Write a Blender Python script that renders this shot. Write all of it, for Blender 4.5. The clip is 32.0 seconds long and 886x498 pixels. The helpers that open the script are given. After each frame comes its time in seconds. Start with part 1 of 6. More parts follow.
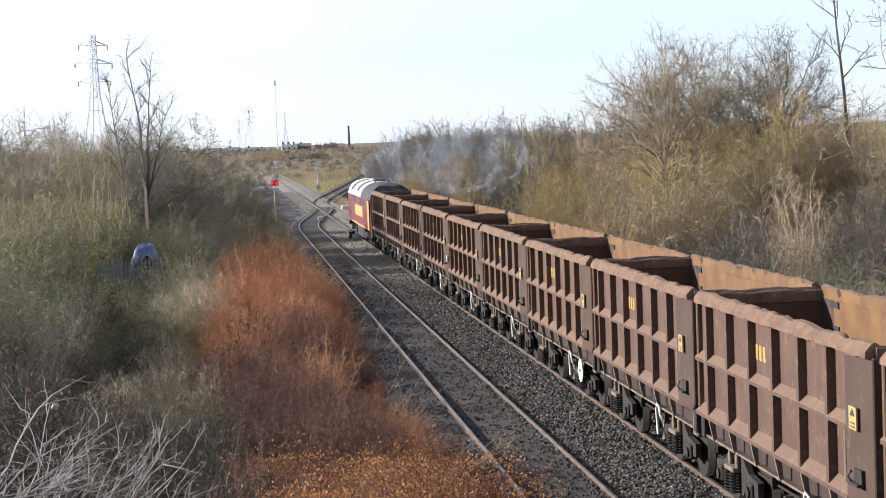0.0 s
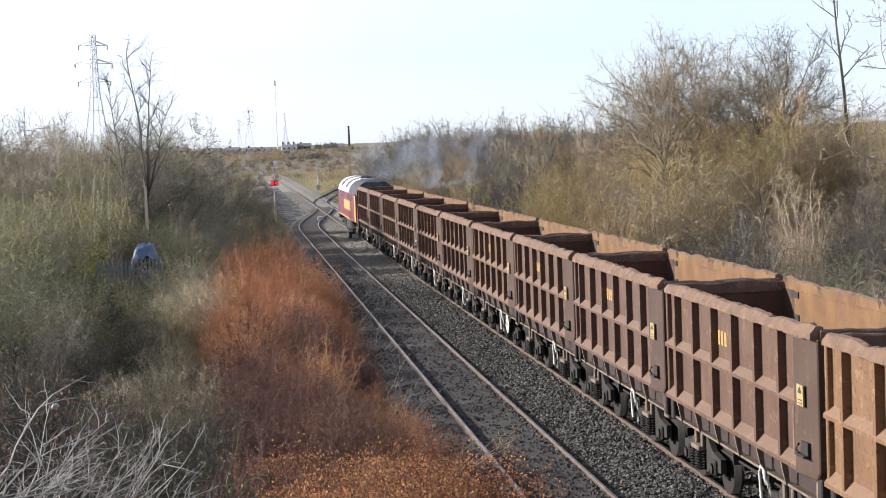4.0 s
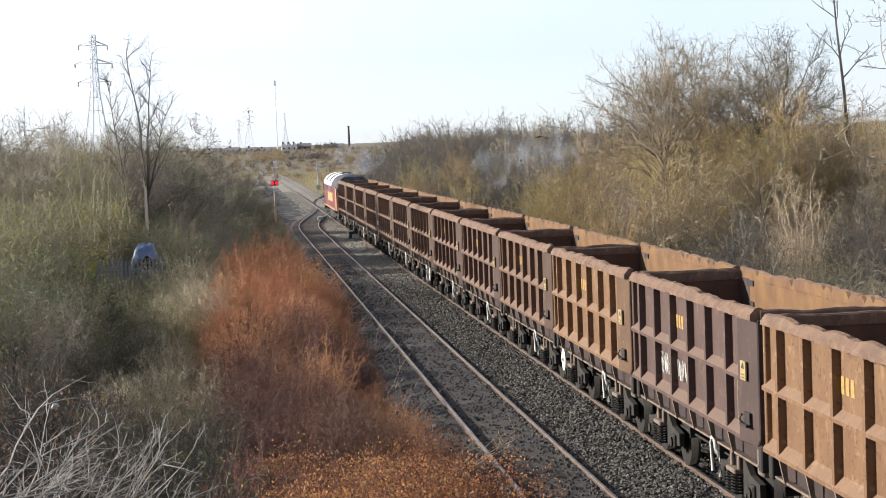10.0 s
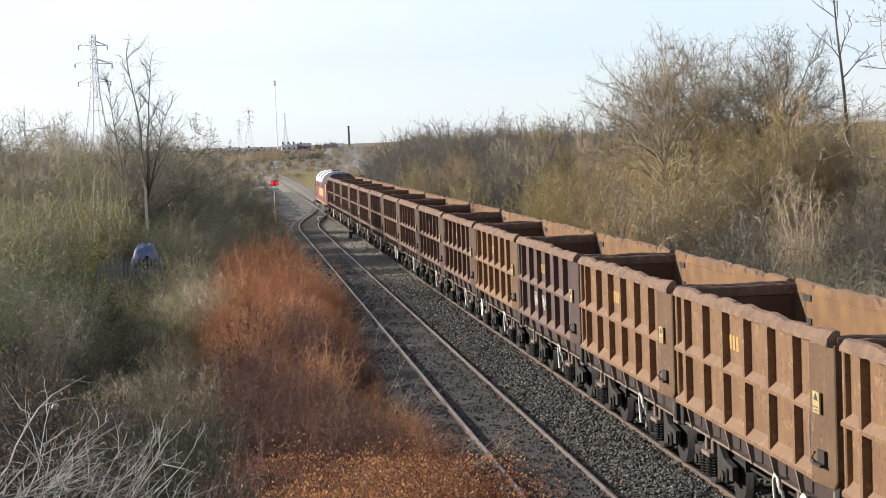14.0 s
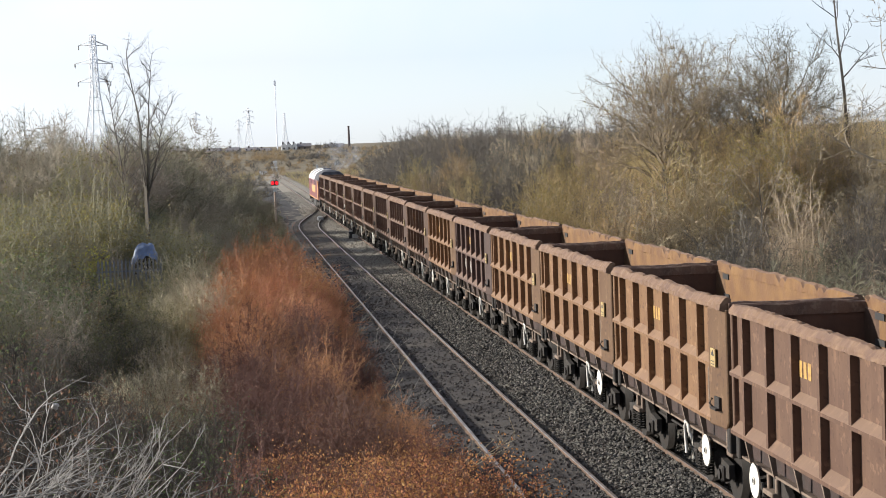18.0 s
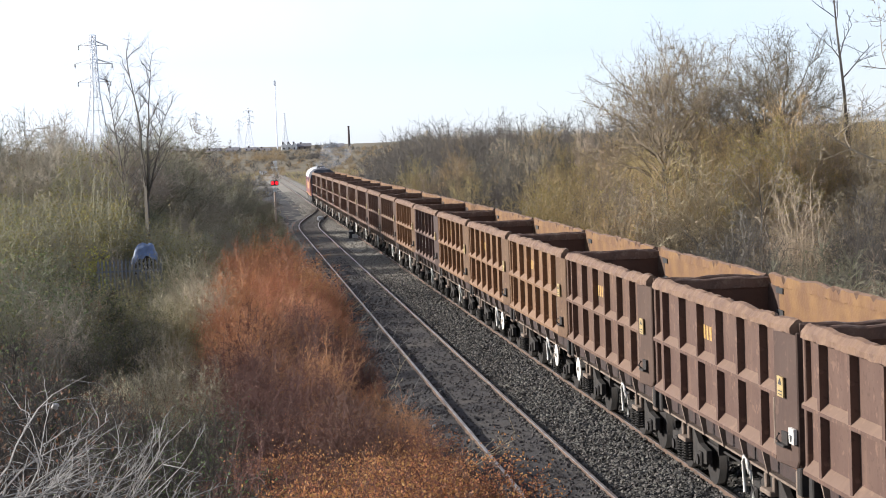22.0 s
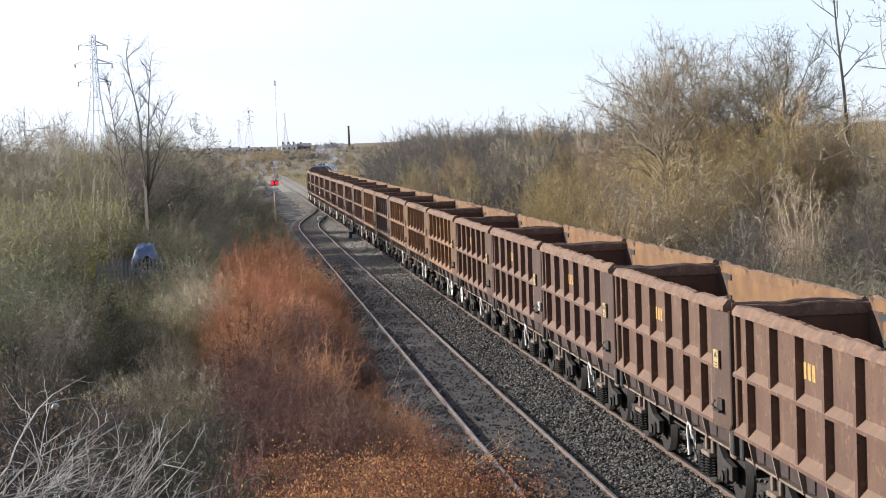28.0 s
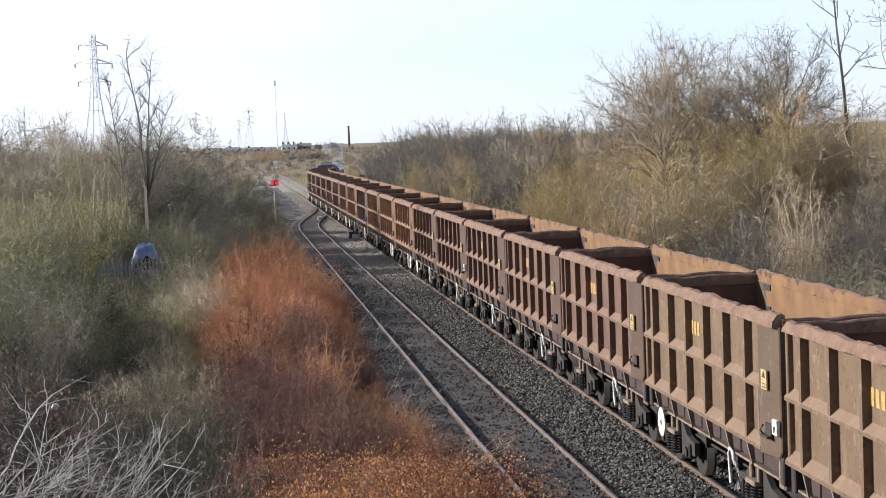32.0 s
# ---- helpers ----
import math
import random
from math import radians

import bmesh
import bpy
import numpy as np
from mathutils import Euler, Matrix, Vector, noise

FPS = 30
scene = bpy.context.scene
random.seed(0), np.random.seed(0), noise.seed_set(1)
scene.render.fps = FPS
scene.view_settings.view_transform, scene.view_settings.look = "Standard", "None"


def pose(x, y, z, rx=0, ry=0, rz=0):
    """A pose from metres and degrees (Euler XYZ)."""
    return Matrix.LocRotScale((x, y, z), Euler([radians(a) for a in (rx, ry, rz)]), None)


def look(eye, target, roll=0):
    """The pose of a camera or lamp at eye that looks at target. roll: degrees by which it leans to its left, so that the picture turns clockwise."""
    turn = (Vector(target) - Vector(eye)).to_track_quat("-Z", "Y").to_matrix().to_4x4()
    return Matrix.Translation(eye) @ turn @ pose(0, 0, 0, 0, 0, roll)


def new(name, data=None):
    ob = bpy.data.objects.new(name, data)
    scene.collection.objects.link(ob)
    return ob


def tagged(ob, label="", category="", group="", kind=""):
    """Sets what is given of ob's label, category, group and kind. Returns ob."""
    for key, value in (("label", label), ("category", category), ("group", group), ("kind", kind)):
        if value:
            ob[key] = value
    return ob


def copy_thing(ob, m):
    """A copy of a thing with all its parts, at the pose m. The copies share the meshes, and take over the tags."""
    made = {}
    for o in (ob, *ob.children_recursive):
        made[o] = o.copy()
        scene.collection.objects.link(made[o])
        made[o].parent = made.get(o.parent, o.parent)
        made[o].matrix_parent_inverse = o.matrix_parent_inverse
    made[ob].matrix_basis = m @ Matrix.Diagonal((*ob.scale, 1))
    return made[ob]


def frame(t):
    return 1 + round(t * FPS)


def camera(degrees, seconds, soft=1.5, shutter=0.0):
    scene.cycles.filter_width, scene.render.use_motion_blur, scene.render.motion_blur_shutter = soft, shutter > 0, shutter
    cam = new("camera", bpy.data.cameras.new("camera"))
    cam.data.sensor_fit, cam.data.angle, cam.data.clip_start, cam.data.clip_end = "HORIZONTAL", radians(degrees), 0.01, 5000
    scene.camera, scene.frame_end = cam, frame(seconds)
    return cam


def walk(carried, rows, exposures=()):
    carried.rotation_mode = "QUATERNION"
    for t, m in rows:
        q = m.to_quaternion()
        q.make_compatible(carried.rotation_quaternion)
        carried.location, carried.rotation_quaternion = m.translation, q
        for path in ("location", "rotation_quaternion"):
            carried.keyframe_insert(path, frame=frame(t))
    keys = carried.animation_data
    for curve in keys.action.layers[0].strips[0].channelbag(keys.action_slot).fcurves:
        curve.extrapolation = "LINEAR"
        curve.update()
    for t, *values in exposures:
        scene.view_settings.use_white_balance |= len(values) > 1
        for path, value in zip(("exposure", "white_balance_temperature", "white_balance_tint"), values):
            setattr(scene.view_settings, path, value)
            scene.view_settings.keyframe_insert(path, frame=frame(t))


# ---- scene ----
cam = camera(26.217, 32.0, soft=1.0)
EYE = (0.0, 0.0, 6.29)
YAW, PITCH, ROLL = radians(6.265), radians(3.294), -2.07
AIM = (EYE[0] + math.sin(YAW) * math.cos(PITCH), EYE[1] + math.cos(YAW) * math.cos(PITCH), EYE[2] - math.sin(PITCH))
walk(cam, [(0.0, look(EYE, AIM, ROLL)), (32.0, look(EYE, AIM, ROLL))],
     exposures=[(0.0, 1.12, 5750, 13), (4.5, 1.12, 5750, 13), (9.0, 1.10, 5900, 12), (13.0, 1.02, 6000, 11), (17.0, 0.96, 6000, 11),
                (20.0, 1.07, 5850, 12), (25.0, 1.10, 5750, 13), (32.0, 1.10, 5750, 13)])

# ---- light ----
SUN_ELEV, SUN_LEFT = 20.0, 71.0   # degrees above the horizon, and to the left of the line's direction
world = bpy.data.worlds.new("sky_world")
scene.world = world
world.use_nodes = True
wn = world.node_tree.nodes
sky = wn.new("ShaderNodeTexSky")
sky.sky_type, sky.sun_disc = "NISHITA", False
sky.sun_elevation, sky.sun_rotation = radians(SUN_ELEV), radians(-SUN_LEFT)
sky.air_density, sky.dust_density, sky.ozone_density = 0.9, 0.15, 4.0
wn["Background"].inputs["Strength"].default_value = 0.095
veil = wn.new("ShaderNodeHueSaturation")      # thin high cloud whitens the sky
clouds = wn.new("ShaderNodeTexNoise")
clouds.inputs["Scale"].default_value, clouds.inputs["Detail"].default_value = 5.0, 5.0
thin = wn.new("ShaderNodeMapRange")
thin.inputs["From Min"].default_value, thin.inputs["From Max"].default_value = 0.40, 0.62
thin.inputs["To Min"].default_value, thin.inputs["To Max"].default_value = 0.36, 0.10
skydir = wn.new("ShaderNodeTexCoord")
world.node_tree.links.new(skydir.outputs["Generated"], clouds.inputs["Vector"])
world.node_tree.links.new(clouds.outputs["Fac"], thin.inputs["Value"])
world.node_tree.links.new(thin.outputs["Result"], veil.inputs["Saturation"])
world.node_tree.links.new(sky.outputs[0], veil.inputs["Color"])
world.node_tree.links.new(veil.outputs[0], wn["Background"].inputs["Color"])
sun = new("sun", bpy.data.lights.new("sun", "SUN"))
sun.data.energy, sun.data.angle, sun.data.color = 4.4, radians(1.0), (1.0, 0.88, 0.70)
SUN_DIR = Vector((-math.sin(radians(SUN_LEFT)) * math.cos(radians(SUN_ELEV)), math.cos(radians(SUN_LEFT)) * math.cos(radians(SUN_ELEV)), math.sin(radians(SUN_ELEV))))
sun.matrix_world = look(SUN_DIR * 200, (0, 0, 0))


# ---- materials ----
def mat(name, base, second=None, scale=4.0, rough=0.8, metal=0.0, bump=0.0, bump_scale=40.0, island=0.0, obj=0.0,
        third=None, third_scale=1.0, third_amount=0.5, stretch=(1, 1, 1), emit=0.0, through_light=0.0):
    """A surface with colour noise at two scales, relief, and tint by object or by island."""
    m = bpy.data.materials.new(name)
    m.use_nodes = True
    nt = m.node_tree
    n, l = nt.nodes, nt.links
    b = n["Principled BSDF"]
    b.inputs["Roughness"].default_value, b.inputs["Metallic"].default_value = rough, metal
    tc = n.new("ShaderNodeTexCoord")
    mp = n.new("ShaderNodeMapping")
    mp.inputs["Scale"].default_value = stretch
    l.new(tc.outputs["Object"], mp.inputs["Vector"])
    col = n.new("ShaderNodeRGB")
    col.outputs[0].default_value = (*base, 1)
    out = col.outputs[0]

    def mixin(out, colour, fac):
        mx = n.new("ShaderNodeMix")
        mx.data_type = "RGBA"
        l.new(out, mx.inputs["A"])
        mx.inputs["B"].default_value = (*colour, 1)
        l.new(fac, mx.inputs["Factor"])
        return mx.outputs["Result"]

    def ramp(fac, lo, hi, top=1.0):
        r = n.new("ShaderNodeMapRange")
        r.inputs["From Min"].default_value, r.inputs["From Max"].default_value = lo, hi
        r.inputs["To Max"].default_value = top
        l.new(fac, r.inputs["Value"])
        return r.outputs["Result"]

    def noise_at(sc, detail=6.0):
        t = n.new("ShaderNodeTexNoise")
        t.inputs["Scale"].default_value, t.inputs["Detail"].default_value = sc, detail
        l.new(mp.outputs[0], t.inputs["Vector"])
        return t.outputs["Fac"]
    if second:
        out = mixin(out, second, ramp(noise_at(scale), 0.38, 0.64))
    if third:
        out = mixin(out, third, ramp(noise_at(third_scale, 8.0), 0.5, 0.68, third_amount))
    if island or obj:
        if island:
            g = n.new("ShaderNodeNewGeometry").outputs["Random Per Island"]
        else:
            g = n.new("ShaderNodeObjectInfo").outputs["Random"]
        hs = n.new("ShaderNodeHueSaturation")
        amount = island or obj
        v = n.new("ShaderNodeMapRange")
        v.inputs["To Min"].default_value, v.inputs["To Max"].default_value = 1 - amount, 1 + amount
        l.new(g, v.inputs["Value"])
        l.new(v.outputs["Result"], hs.inputs["Value"])
        hue = n.new("ShaderNodeMath")
        hue.operation = "MULTIPLY_ADD"
        hue.inputs[1].default_value, hue.inputs[2].default_value = 7.13, 0.0
        l.new(g, hue.inputs[0])
        fr = n.new("ShaderNodeMath")
        fr.operation = "FRACT"
        l.new(hue.outputs[0], fr.inputs[0])
        hm = n.new("ShaderNodeMapRange")
        hm.inputs["To Min"].default_value, hm.inputs["To Max"].default_value = 0.5 - amount * 0.05, 0.5 + amount * 0.05
        l.new(fr.outputs[0], hm.inputs["Value"])
        l.new(hm.outputs["Result"], hs.inputs["Hue"])
        l.new(out, hs.inputs["Color"])
        out = hs.outputs["Color"]
    l.new(out, b.inputs["Base Color"])
    if bump:
        bp = n.new("ShaderNodeBump")
        bp.inputs["Strength"].default_value = bump
        bp.inputs["Distance"].default_value = 0.03
        l.new(noise_at(bump_scale, 4.0), bp.inputs["Height"])
        l.new(bp.outputs[0], b.inputs["Normal"])
    if through_light:
        tr = n.new("ShaderNodeBsdfTranslucent")
        l.new(out, tr.inputs["Color"])
        mx = n.new("ShaderNodeMixShader")
        mx.inputs["Fac"].default_value = through_light
        l.new(b.outputs[0], mx.inputs[1])
        l.new(tr.outputs[0], mx.inputs[2])
        l.new(mx.outputs[0], n["Material Output"].inputs["Surface"])
    if emit:
        b.inputs["Emission Color"].default_value = (*base, 1)
        b.inputs["Emission Strength"].default_value = emit
    return m


M_RIM = mat("scraped_rusty_rim", (0.145, 0.084, 0.048), (0.105, 0.058, 0.037), 4.0, 0.75, 0.0, 0.3, 25, third=(0.20, 0.125, 0.073), third_scale=7.0, third_amount=0.6)
M_RIM_DARK = mat("dark_rusty_rim", (0.125, 0.070, 0.046), (0.075, 0.042, 0.030), 4.0, 0.8, 0.0, 0.3, 25, third=(0.22, 0.15, 0.10), third_scale=8.0, third_amount=0.6)
# Dark rust of end walls and floor, with the inside shade painted in.
M_INNER_END = mat("shaded_ore_stained_end", (0.095, 0.048, 0.030), (0.065, 0.033, 0.022), 2.2, 0.9, 0.0, 0.3, 18)
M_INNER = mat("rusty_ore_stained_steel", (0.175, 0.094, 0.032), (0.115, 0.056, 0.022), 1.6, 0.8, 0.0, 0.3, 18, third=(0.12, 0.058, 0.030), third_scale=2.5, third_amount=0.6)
M_FRAME = mat("grimy_dark_underframe", (0.024, 0.019, 0.016), (0.013, 0.011, 0.010), 5.0, 0.85, 0, 0.3, 30)
M_SOLEBAR = mat("dark_maroon_solebar", (0.038, 0.021, 0.018), (0.022, 0.014, 0.012), 4.0, 0.85, 0, 0.2, 30)
M_BOGIE = mat("dusty_bogie_steel", (0.028, 0.023, 0.019), (0.014, 0.012, 0.010), 4.0, 0.85, 0, 0.3, 30)
M_BRACKET = mat("dusty_bracket_steel", (0.185, 0.140, 0.105), (0.110, 0.080, 0.060), 5.0, 0.8, 0, 0.2, 30)
M_SPRING = mat("black_spring_steel", (0.016, 0.014, 0.012), (0.010, 0.009, 0.008), 6.0, 0.95)
M_WHEEL = mat("dark_wheel_steel", (0.012, 0.011, 0.010), (0.020, 0.015, 0.012), 6.0, 0.8, 0.2, 0.2, 30)
M_WHITE = mat("white_paint", (0.66, 0.65, 0.61), (0.48, 0.46, 0.42), 9.0, 0.6)
M_YELLOW = mat("yellow_lettering", (0.44, 0.275, 0.070), (0.27, 0.155, 0.055), 14.0, 0.6)
M_LABEL = mat("faded_yellow_plate", (0.38, 0.29, 0.12), (0.28, 0.20, 0.09), 10.0, 0.6)
M_GREYPATCH = mat("pale_grey_patch_paint", (0.30, 0.31, 0.33), (0.20, 0.19, 0.19), 12.0, 0.7)
M_BLACK = mat("black_paint", (0.025, 0.025, 0.027), rough=0.6)
M_MAROON = mat("maroon_loco_paint", (0.185, 0.052, 0.062), (0.14, 0.042, 0.050), 2.0, 0.45, 0, 0.05, 20)
M_GOLD = mat("gold_loco_band", (0.58, 0.34, 0.12), (0.46, 0.26, 0.09), 3.0, 0.5)
M_ROOFW = mat("silver_grey_roof", (0.80, 0.81, 0.83), (0.68, 0.69, 0.71), 2.0, 0.5)
M_ROOFD = mat("sooty_roof", (0.032, 0.034, 0.045), (0.06, 0.06, 0.07), 2.5, 0.8)
M_GLASS = mat("dark_window_glass", (0.02, 0.022, 0.025), rough=0.08)
M_RAIL = mat("rail_rust", (0.125, 0.080, 0.055), (0.080, 0.052, 0.038), 6.0, 0.75, 0.2, 0.2, 40)
M_RAILTOP = mat("polished_rail_head", (0.34, 0.31, 0.29), (0.24, 0.20, 0.17), 2.0, 0.38, 0.9)
M_RAILTOP2 = mat("dull_rail_head", (0.36, 0.33, 0.31), (0.25, 0.20, 0.17), 2.0, 0.42, 0.8)
M_SLEEPER = mat("weathered_sleeper", (0.19, 0.17, 0.145), (0.12, 0.105, 0.09), 6.0, 0.9, 0, 0.3, 40, obj=0.2)
M_BALLAST = mat("ballast_bed", (0.052, 0.048, 0.044), (0.024, 0.022, 0.021), 14.0, 0.95, 0, 0.8, 16, third=(0.14, 0.122, 0.09), third_scale=0.45, third_amount=0.6)
# Dirty ballast of the second line, with the hedge's shade in the colour.
M_BALLAST_DIRTY = mat("hedge_shaded_dirty_ballast", (0.042, 0.038, 0.038), (0.025, 0.023, 0.023), 14.0, 0.95, 0, 0.8, 16, third=(0.09, 0.08, 0.066), third_scale=0.6, third_amount=0.5)
M_STONE_DIRTY = mat("hedge_shaded_dirty_stone", (0.044, 0.040, 0.040), rough=0.9, island=0.5)
# Paler beds and stones: sunlight past the hedge put into the colour.
M_BALLAST_MID = mat("half_sunlit_ballast_bed", (0.150, 0.138, 0.118), (0.080, 0.074, 0.066), 14.0, 0.95, 0, 0.8, 16, third=(0.21, 0.19, 0.145), third_scale=0.5, third_amount=0.6)
M_BALLAST_PALE = mat("sunlit_pale_ballast_bed", (0.285, 0.262, 0.220), (0.165, 0.152, 0.130), 12.0, 0.95, 0, 0.8, 16, third=(0.34, 0.31, 0.24), third_scale=0.4, third_amount=0.6)
M_STONE_PALE = mat("sunlit_pale_stone", (0.20, 0.185, 0.160), rough=0.9, island=0.35)
M_STONE = mat("ballast_stone", (0.080, 0.075, 0.067), rough=0.9, island=0.8)
M_GROUND = mat("winter_rough_ground", (0.112, 0.090, 0.053), (0.181, 0.142, 0.082), 0.12, 0.95, 0, 0.6, 6, third=(0.060, 0.065, 0.030), third_scale=0.35, third_amount=0.7)
M_GRASS = mat("pale_dry_grass", (0.30, 0.25, 0.13), (0.21, 0.185, 0.085), 0.5, 0.9, island=0.3)
M_CINDER = mat("dark_cinder_ground", (0.028, 0.028, 0.030), (0.014, 0.014, 0.016), 1.2, 0.95, 0, 0.6, 8)


def twig_mat(name, base, obj=0.34):
    return mat(name, base, tuple(c * 0.65 for c in base), 1.1, 0.85, obj=obj)


M_TWIG_GREY = twig_mat("grey_brown_twigs", (0.40, 0.325, 0.225))
M_TWIG_OLIVE = twig_mat("olive_twigs", (0.43, 0.325, 0.160))
M_TWIG_DARK = twig_mat("dark_bramble_twigs", (0.37, 0.32, 0.25))
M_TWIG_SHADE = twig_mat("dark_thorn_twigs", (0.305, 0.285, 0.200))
# Darkened so that cloud shadow on the far slope is in the colour.
M_TWIG_FAR = twig_mat("far_dark_twigs", (0.135, 0.118, 0.098))
M_WOOD_DARK = twig_mat("distant_dark_wood", (0.110, 0.098, 0.084), 0)
M_WOOD_GREY = twig_mat("distant_grey_wood", (0.20, 0.175, 0.14), 0)
M_WOOD_OLIVE = twig_mat("distant_olive_scrub", (0.33, 0.245, 0.135), 0)
M_TWIG_RED = twig_mat("dark_red_brown_twigs", (0.155, 0.078, 0.060), 0.25)
M_TWIG_TAN = twig_mat("pale_tan_stems", (0.50, 0.44, 0.31))
# Shade over the scrub by the bridge is put into these two colours.
M_TWIG_BLACK = twig_mat("shade_blackened_stems", (0.115, 0.100, 0.080))
M_TWIG_PALE = twig_mat("pale_bare_branches", (0.25, 0.24, 0.225), 0.15)
M_TWIG_COPPER = twig_mat("copper_twigs", (0.43, 0.215, 0.110), 0.3)
M_LIMB = twig_mat("brown_limb_bark", (0.255, 0.205, 0.140), 0.2)
M_BARK = twig_mat("tree_bark", (0.335, 0.28, 0.195), 0.2)


def leaf_mat(name, base, second):
    return mat(name, base, second, 0.8, 0.7, island=0.4, through_light=0.4)


M_BARK_DARK = twig_mat("dark_tree_bark", (0.086, 0.073, 0.060))
M_LEAF_COPPER = leaf_mat("copper_leaves", (0.46, 0.225, 0.078), (0.33, 0.140, 0.058))
M_LEAF_ORANGE = leaf_mat("orange_dead_leaves", (0.46, 0.230, 0.090), (0.28, 0.120, 0.055))
M_LEAF_OLIVE = leaf_mat("olive_leaves", (0.215, 0.215, 0.088), (0.29, 0.245, 0.11))
M_LEAF_YELLOW = leaf_mat("yellowing_leaves", (0.34, 0.265, 0.085), (0.26, 0.205, 0.075))
M_LEAF_BROWN = leaf_mat("withered_brown_leaves", (0.21, 0.115, 0.070), (0.15, 0.098, 0.066))
M_LEAF_GORSE = leaf_mat("bright_yellow_green_leaves", (0.52, 0.48, 0.10), (0.36, 0.36, 0.10))
M_LEAF_IVY = leaf_mat("dark_green_leaves", (0.080, 0.098, 0.045), (0.125, 0.125, 0.060))
M_LEAF_MOSS = leaf_mat("mossy_yellow_leaves", (0.290, 0.250, 0.085), (0.215, 0.195, 0.080))
M_LEAF_GREEN = leaf_mat("dull_green_leaves", (0.105, 0.150, 0.058), (0.150, 0.170, 0.075))


# ---- building helpers ----
def part(name, bm, material, parent=None, label=""):
    """Links a bmesh as one mesh object, under a thing or a part."""
    me = bpy.data.meshes.new(name)
    bm.to_mesh(me)
    bm.free()
    for m in (material if isinstance(material, (list, tuple)) else [material]):
        me.materials.append(m)
    ob = new(name, me)
    ob.parent = parent
    if label:
        tagged(ob, label)
    return ob


def again(name, src, parent, at=(0, 0, 0), rz=0.0, label=""):
    """Another part on the same mesh."""
    ob = new(name, src.data)
    ob.parent = parent
    ob.location = at
    ob.rotation_euler = (0, 0, radians(rz))
    if label:
        tagged(ob, label)
    return ob


def box(bm, x0, x1, y0, y1, z0, z1, bevel=0.0, mi=0):
    r = bmesh.ops.create_cube(bm, size=1.0, matrix=Matrix.LocRotScale(((x0 + x1) / 2, (y0 + y1) / 2, (z0 + z1) / 2), None, (abs(x1 - x0), abs(y1 - y0), abs(z1 - z0))))
    fs = {f for v in r["verts"] for f in v.link_faces}
    for f in fs:
        f.material_index = mi
    if bevel:
        es = list({e for v in r["verts"] for e in v.link_edges})
        bmesh.ops.bevel(bm, geom=es, offset=bevel, segments=1, affect="EDGES")
    return bm


def tube(bm, pts, r0, r1=None, n=6, mi=0):
    """A round bar along points, tapering from r0 to r1."""
    r1 = r0 if r1 is None else r1
    pts = [Vector(q) for q in pts]
    rings = []
    for i, q in enumerate(pts):
        d = (pts[min(i + 1, len(pts) - 1)] - pts[max(i - 1, 0)]).normalized()
        a = d.orthogonal().normalized() if abs(d.z) < 0.95 else d.cross(Vector((0, 1, 0))).normalized()
        b = d.cross(a)
        r = r0 + (r1 - r0) * i / max(1, len(pts) - 1)
        rings.append([bm.verts.new(q + (a * math.cos(k * 2 * math.pi / n) + b * math.sin(k * 2 * math.pi / n)) * r) for k in range(n)])
    for p0, p1 in zip(rings, rings[1:]):
        for k in range(n):
            f = bm.faces.new((p0[k], p0[(k + 1) % n], p1[(k + 1) % n], p1[k]))
            f.material_index = mi
            f.smooth = True
    for ring in (rings[0], rings[-1]):
        bm.faces.new(ring).material_index = mi
    return bm


def disc(bm, x0, x1, y, z, r, n=20, mi=0):
    """A short cylinder about the x axis."""
    return tube(bm, [(x0, y, z), (x1, y, z)], r, r, n, mi)


def prism(bm, outline, y0, y1, mi=0):
    """An outline in x and z drawn out along y."""
    a = [bm.verts.new((x, y0, z)) for x, z in outline]
    b = [bm.verts.new((x, y1, z)) for x, z in outline]
    k = len(outline)
    fs = [bm.faces.new((a[i], a[(i + 1) % k], b[(i + 1) % k], b[i])) for i in range(k)]
    fs += [bm.faces.new(a[::-1]), bm.faces.new(b)]
    for f in fs:
        f.material_index = mi
    bmesh.ops.recalc_face_normals(bm, faces=fs)
    return bm


# ---- ground and track ----
XT, XL = 9.12, 5.636      # middle of the train's line and of the other line
GAUGE = 1.505


def smooth(a, b, v):
    v = min(1.0, max(0.0, (v - a) / (b - a)))
    return v * v * (3 - 2 * v)


def ground_z(x, y):
    z = -0.62
    edge = max(12.6, branch_line(y) + 4.0)
    z += 3.3 * smooth(edge, edge + 14.4 - 9.4 * smooth(195, 250, y), x) * (1 - 0.4 * smooth(180, 420, y))
    z += 0.7 * smooth(-1.0, -8.0, x)
    z += 4.6 * smooth(330, 850, y) + 0.004 * max(0, abs(x) - 60) * smooth(200, 900, y)
    if abs(x - 7) > 6:
        z += 0.22 * (noise.noise((x * 0.21, y * 0.21, 0)) + 0.5 * noise.noise((x * 0.7, y * 0.7, 3)))
    return z


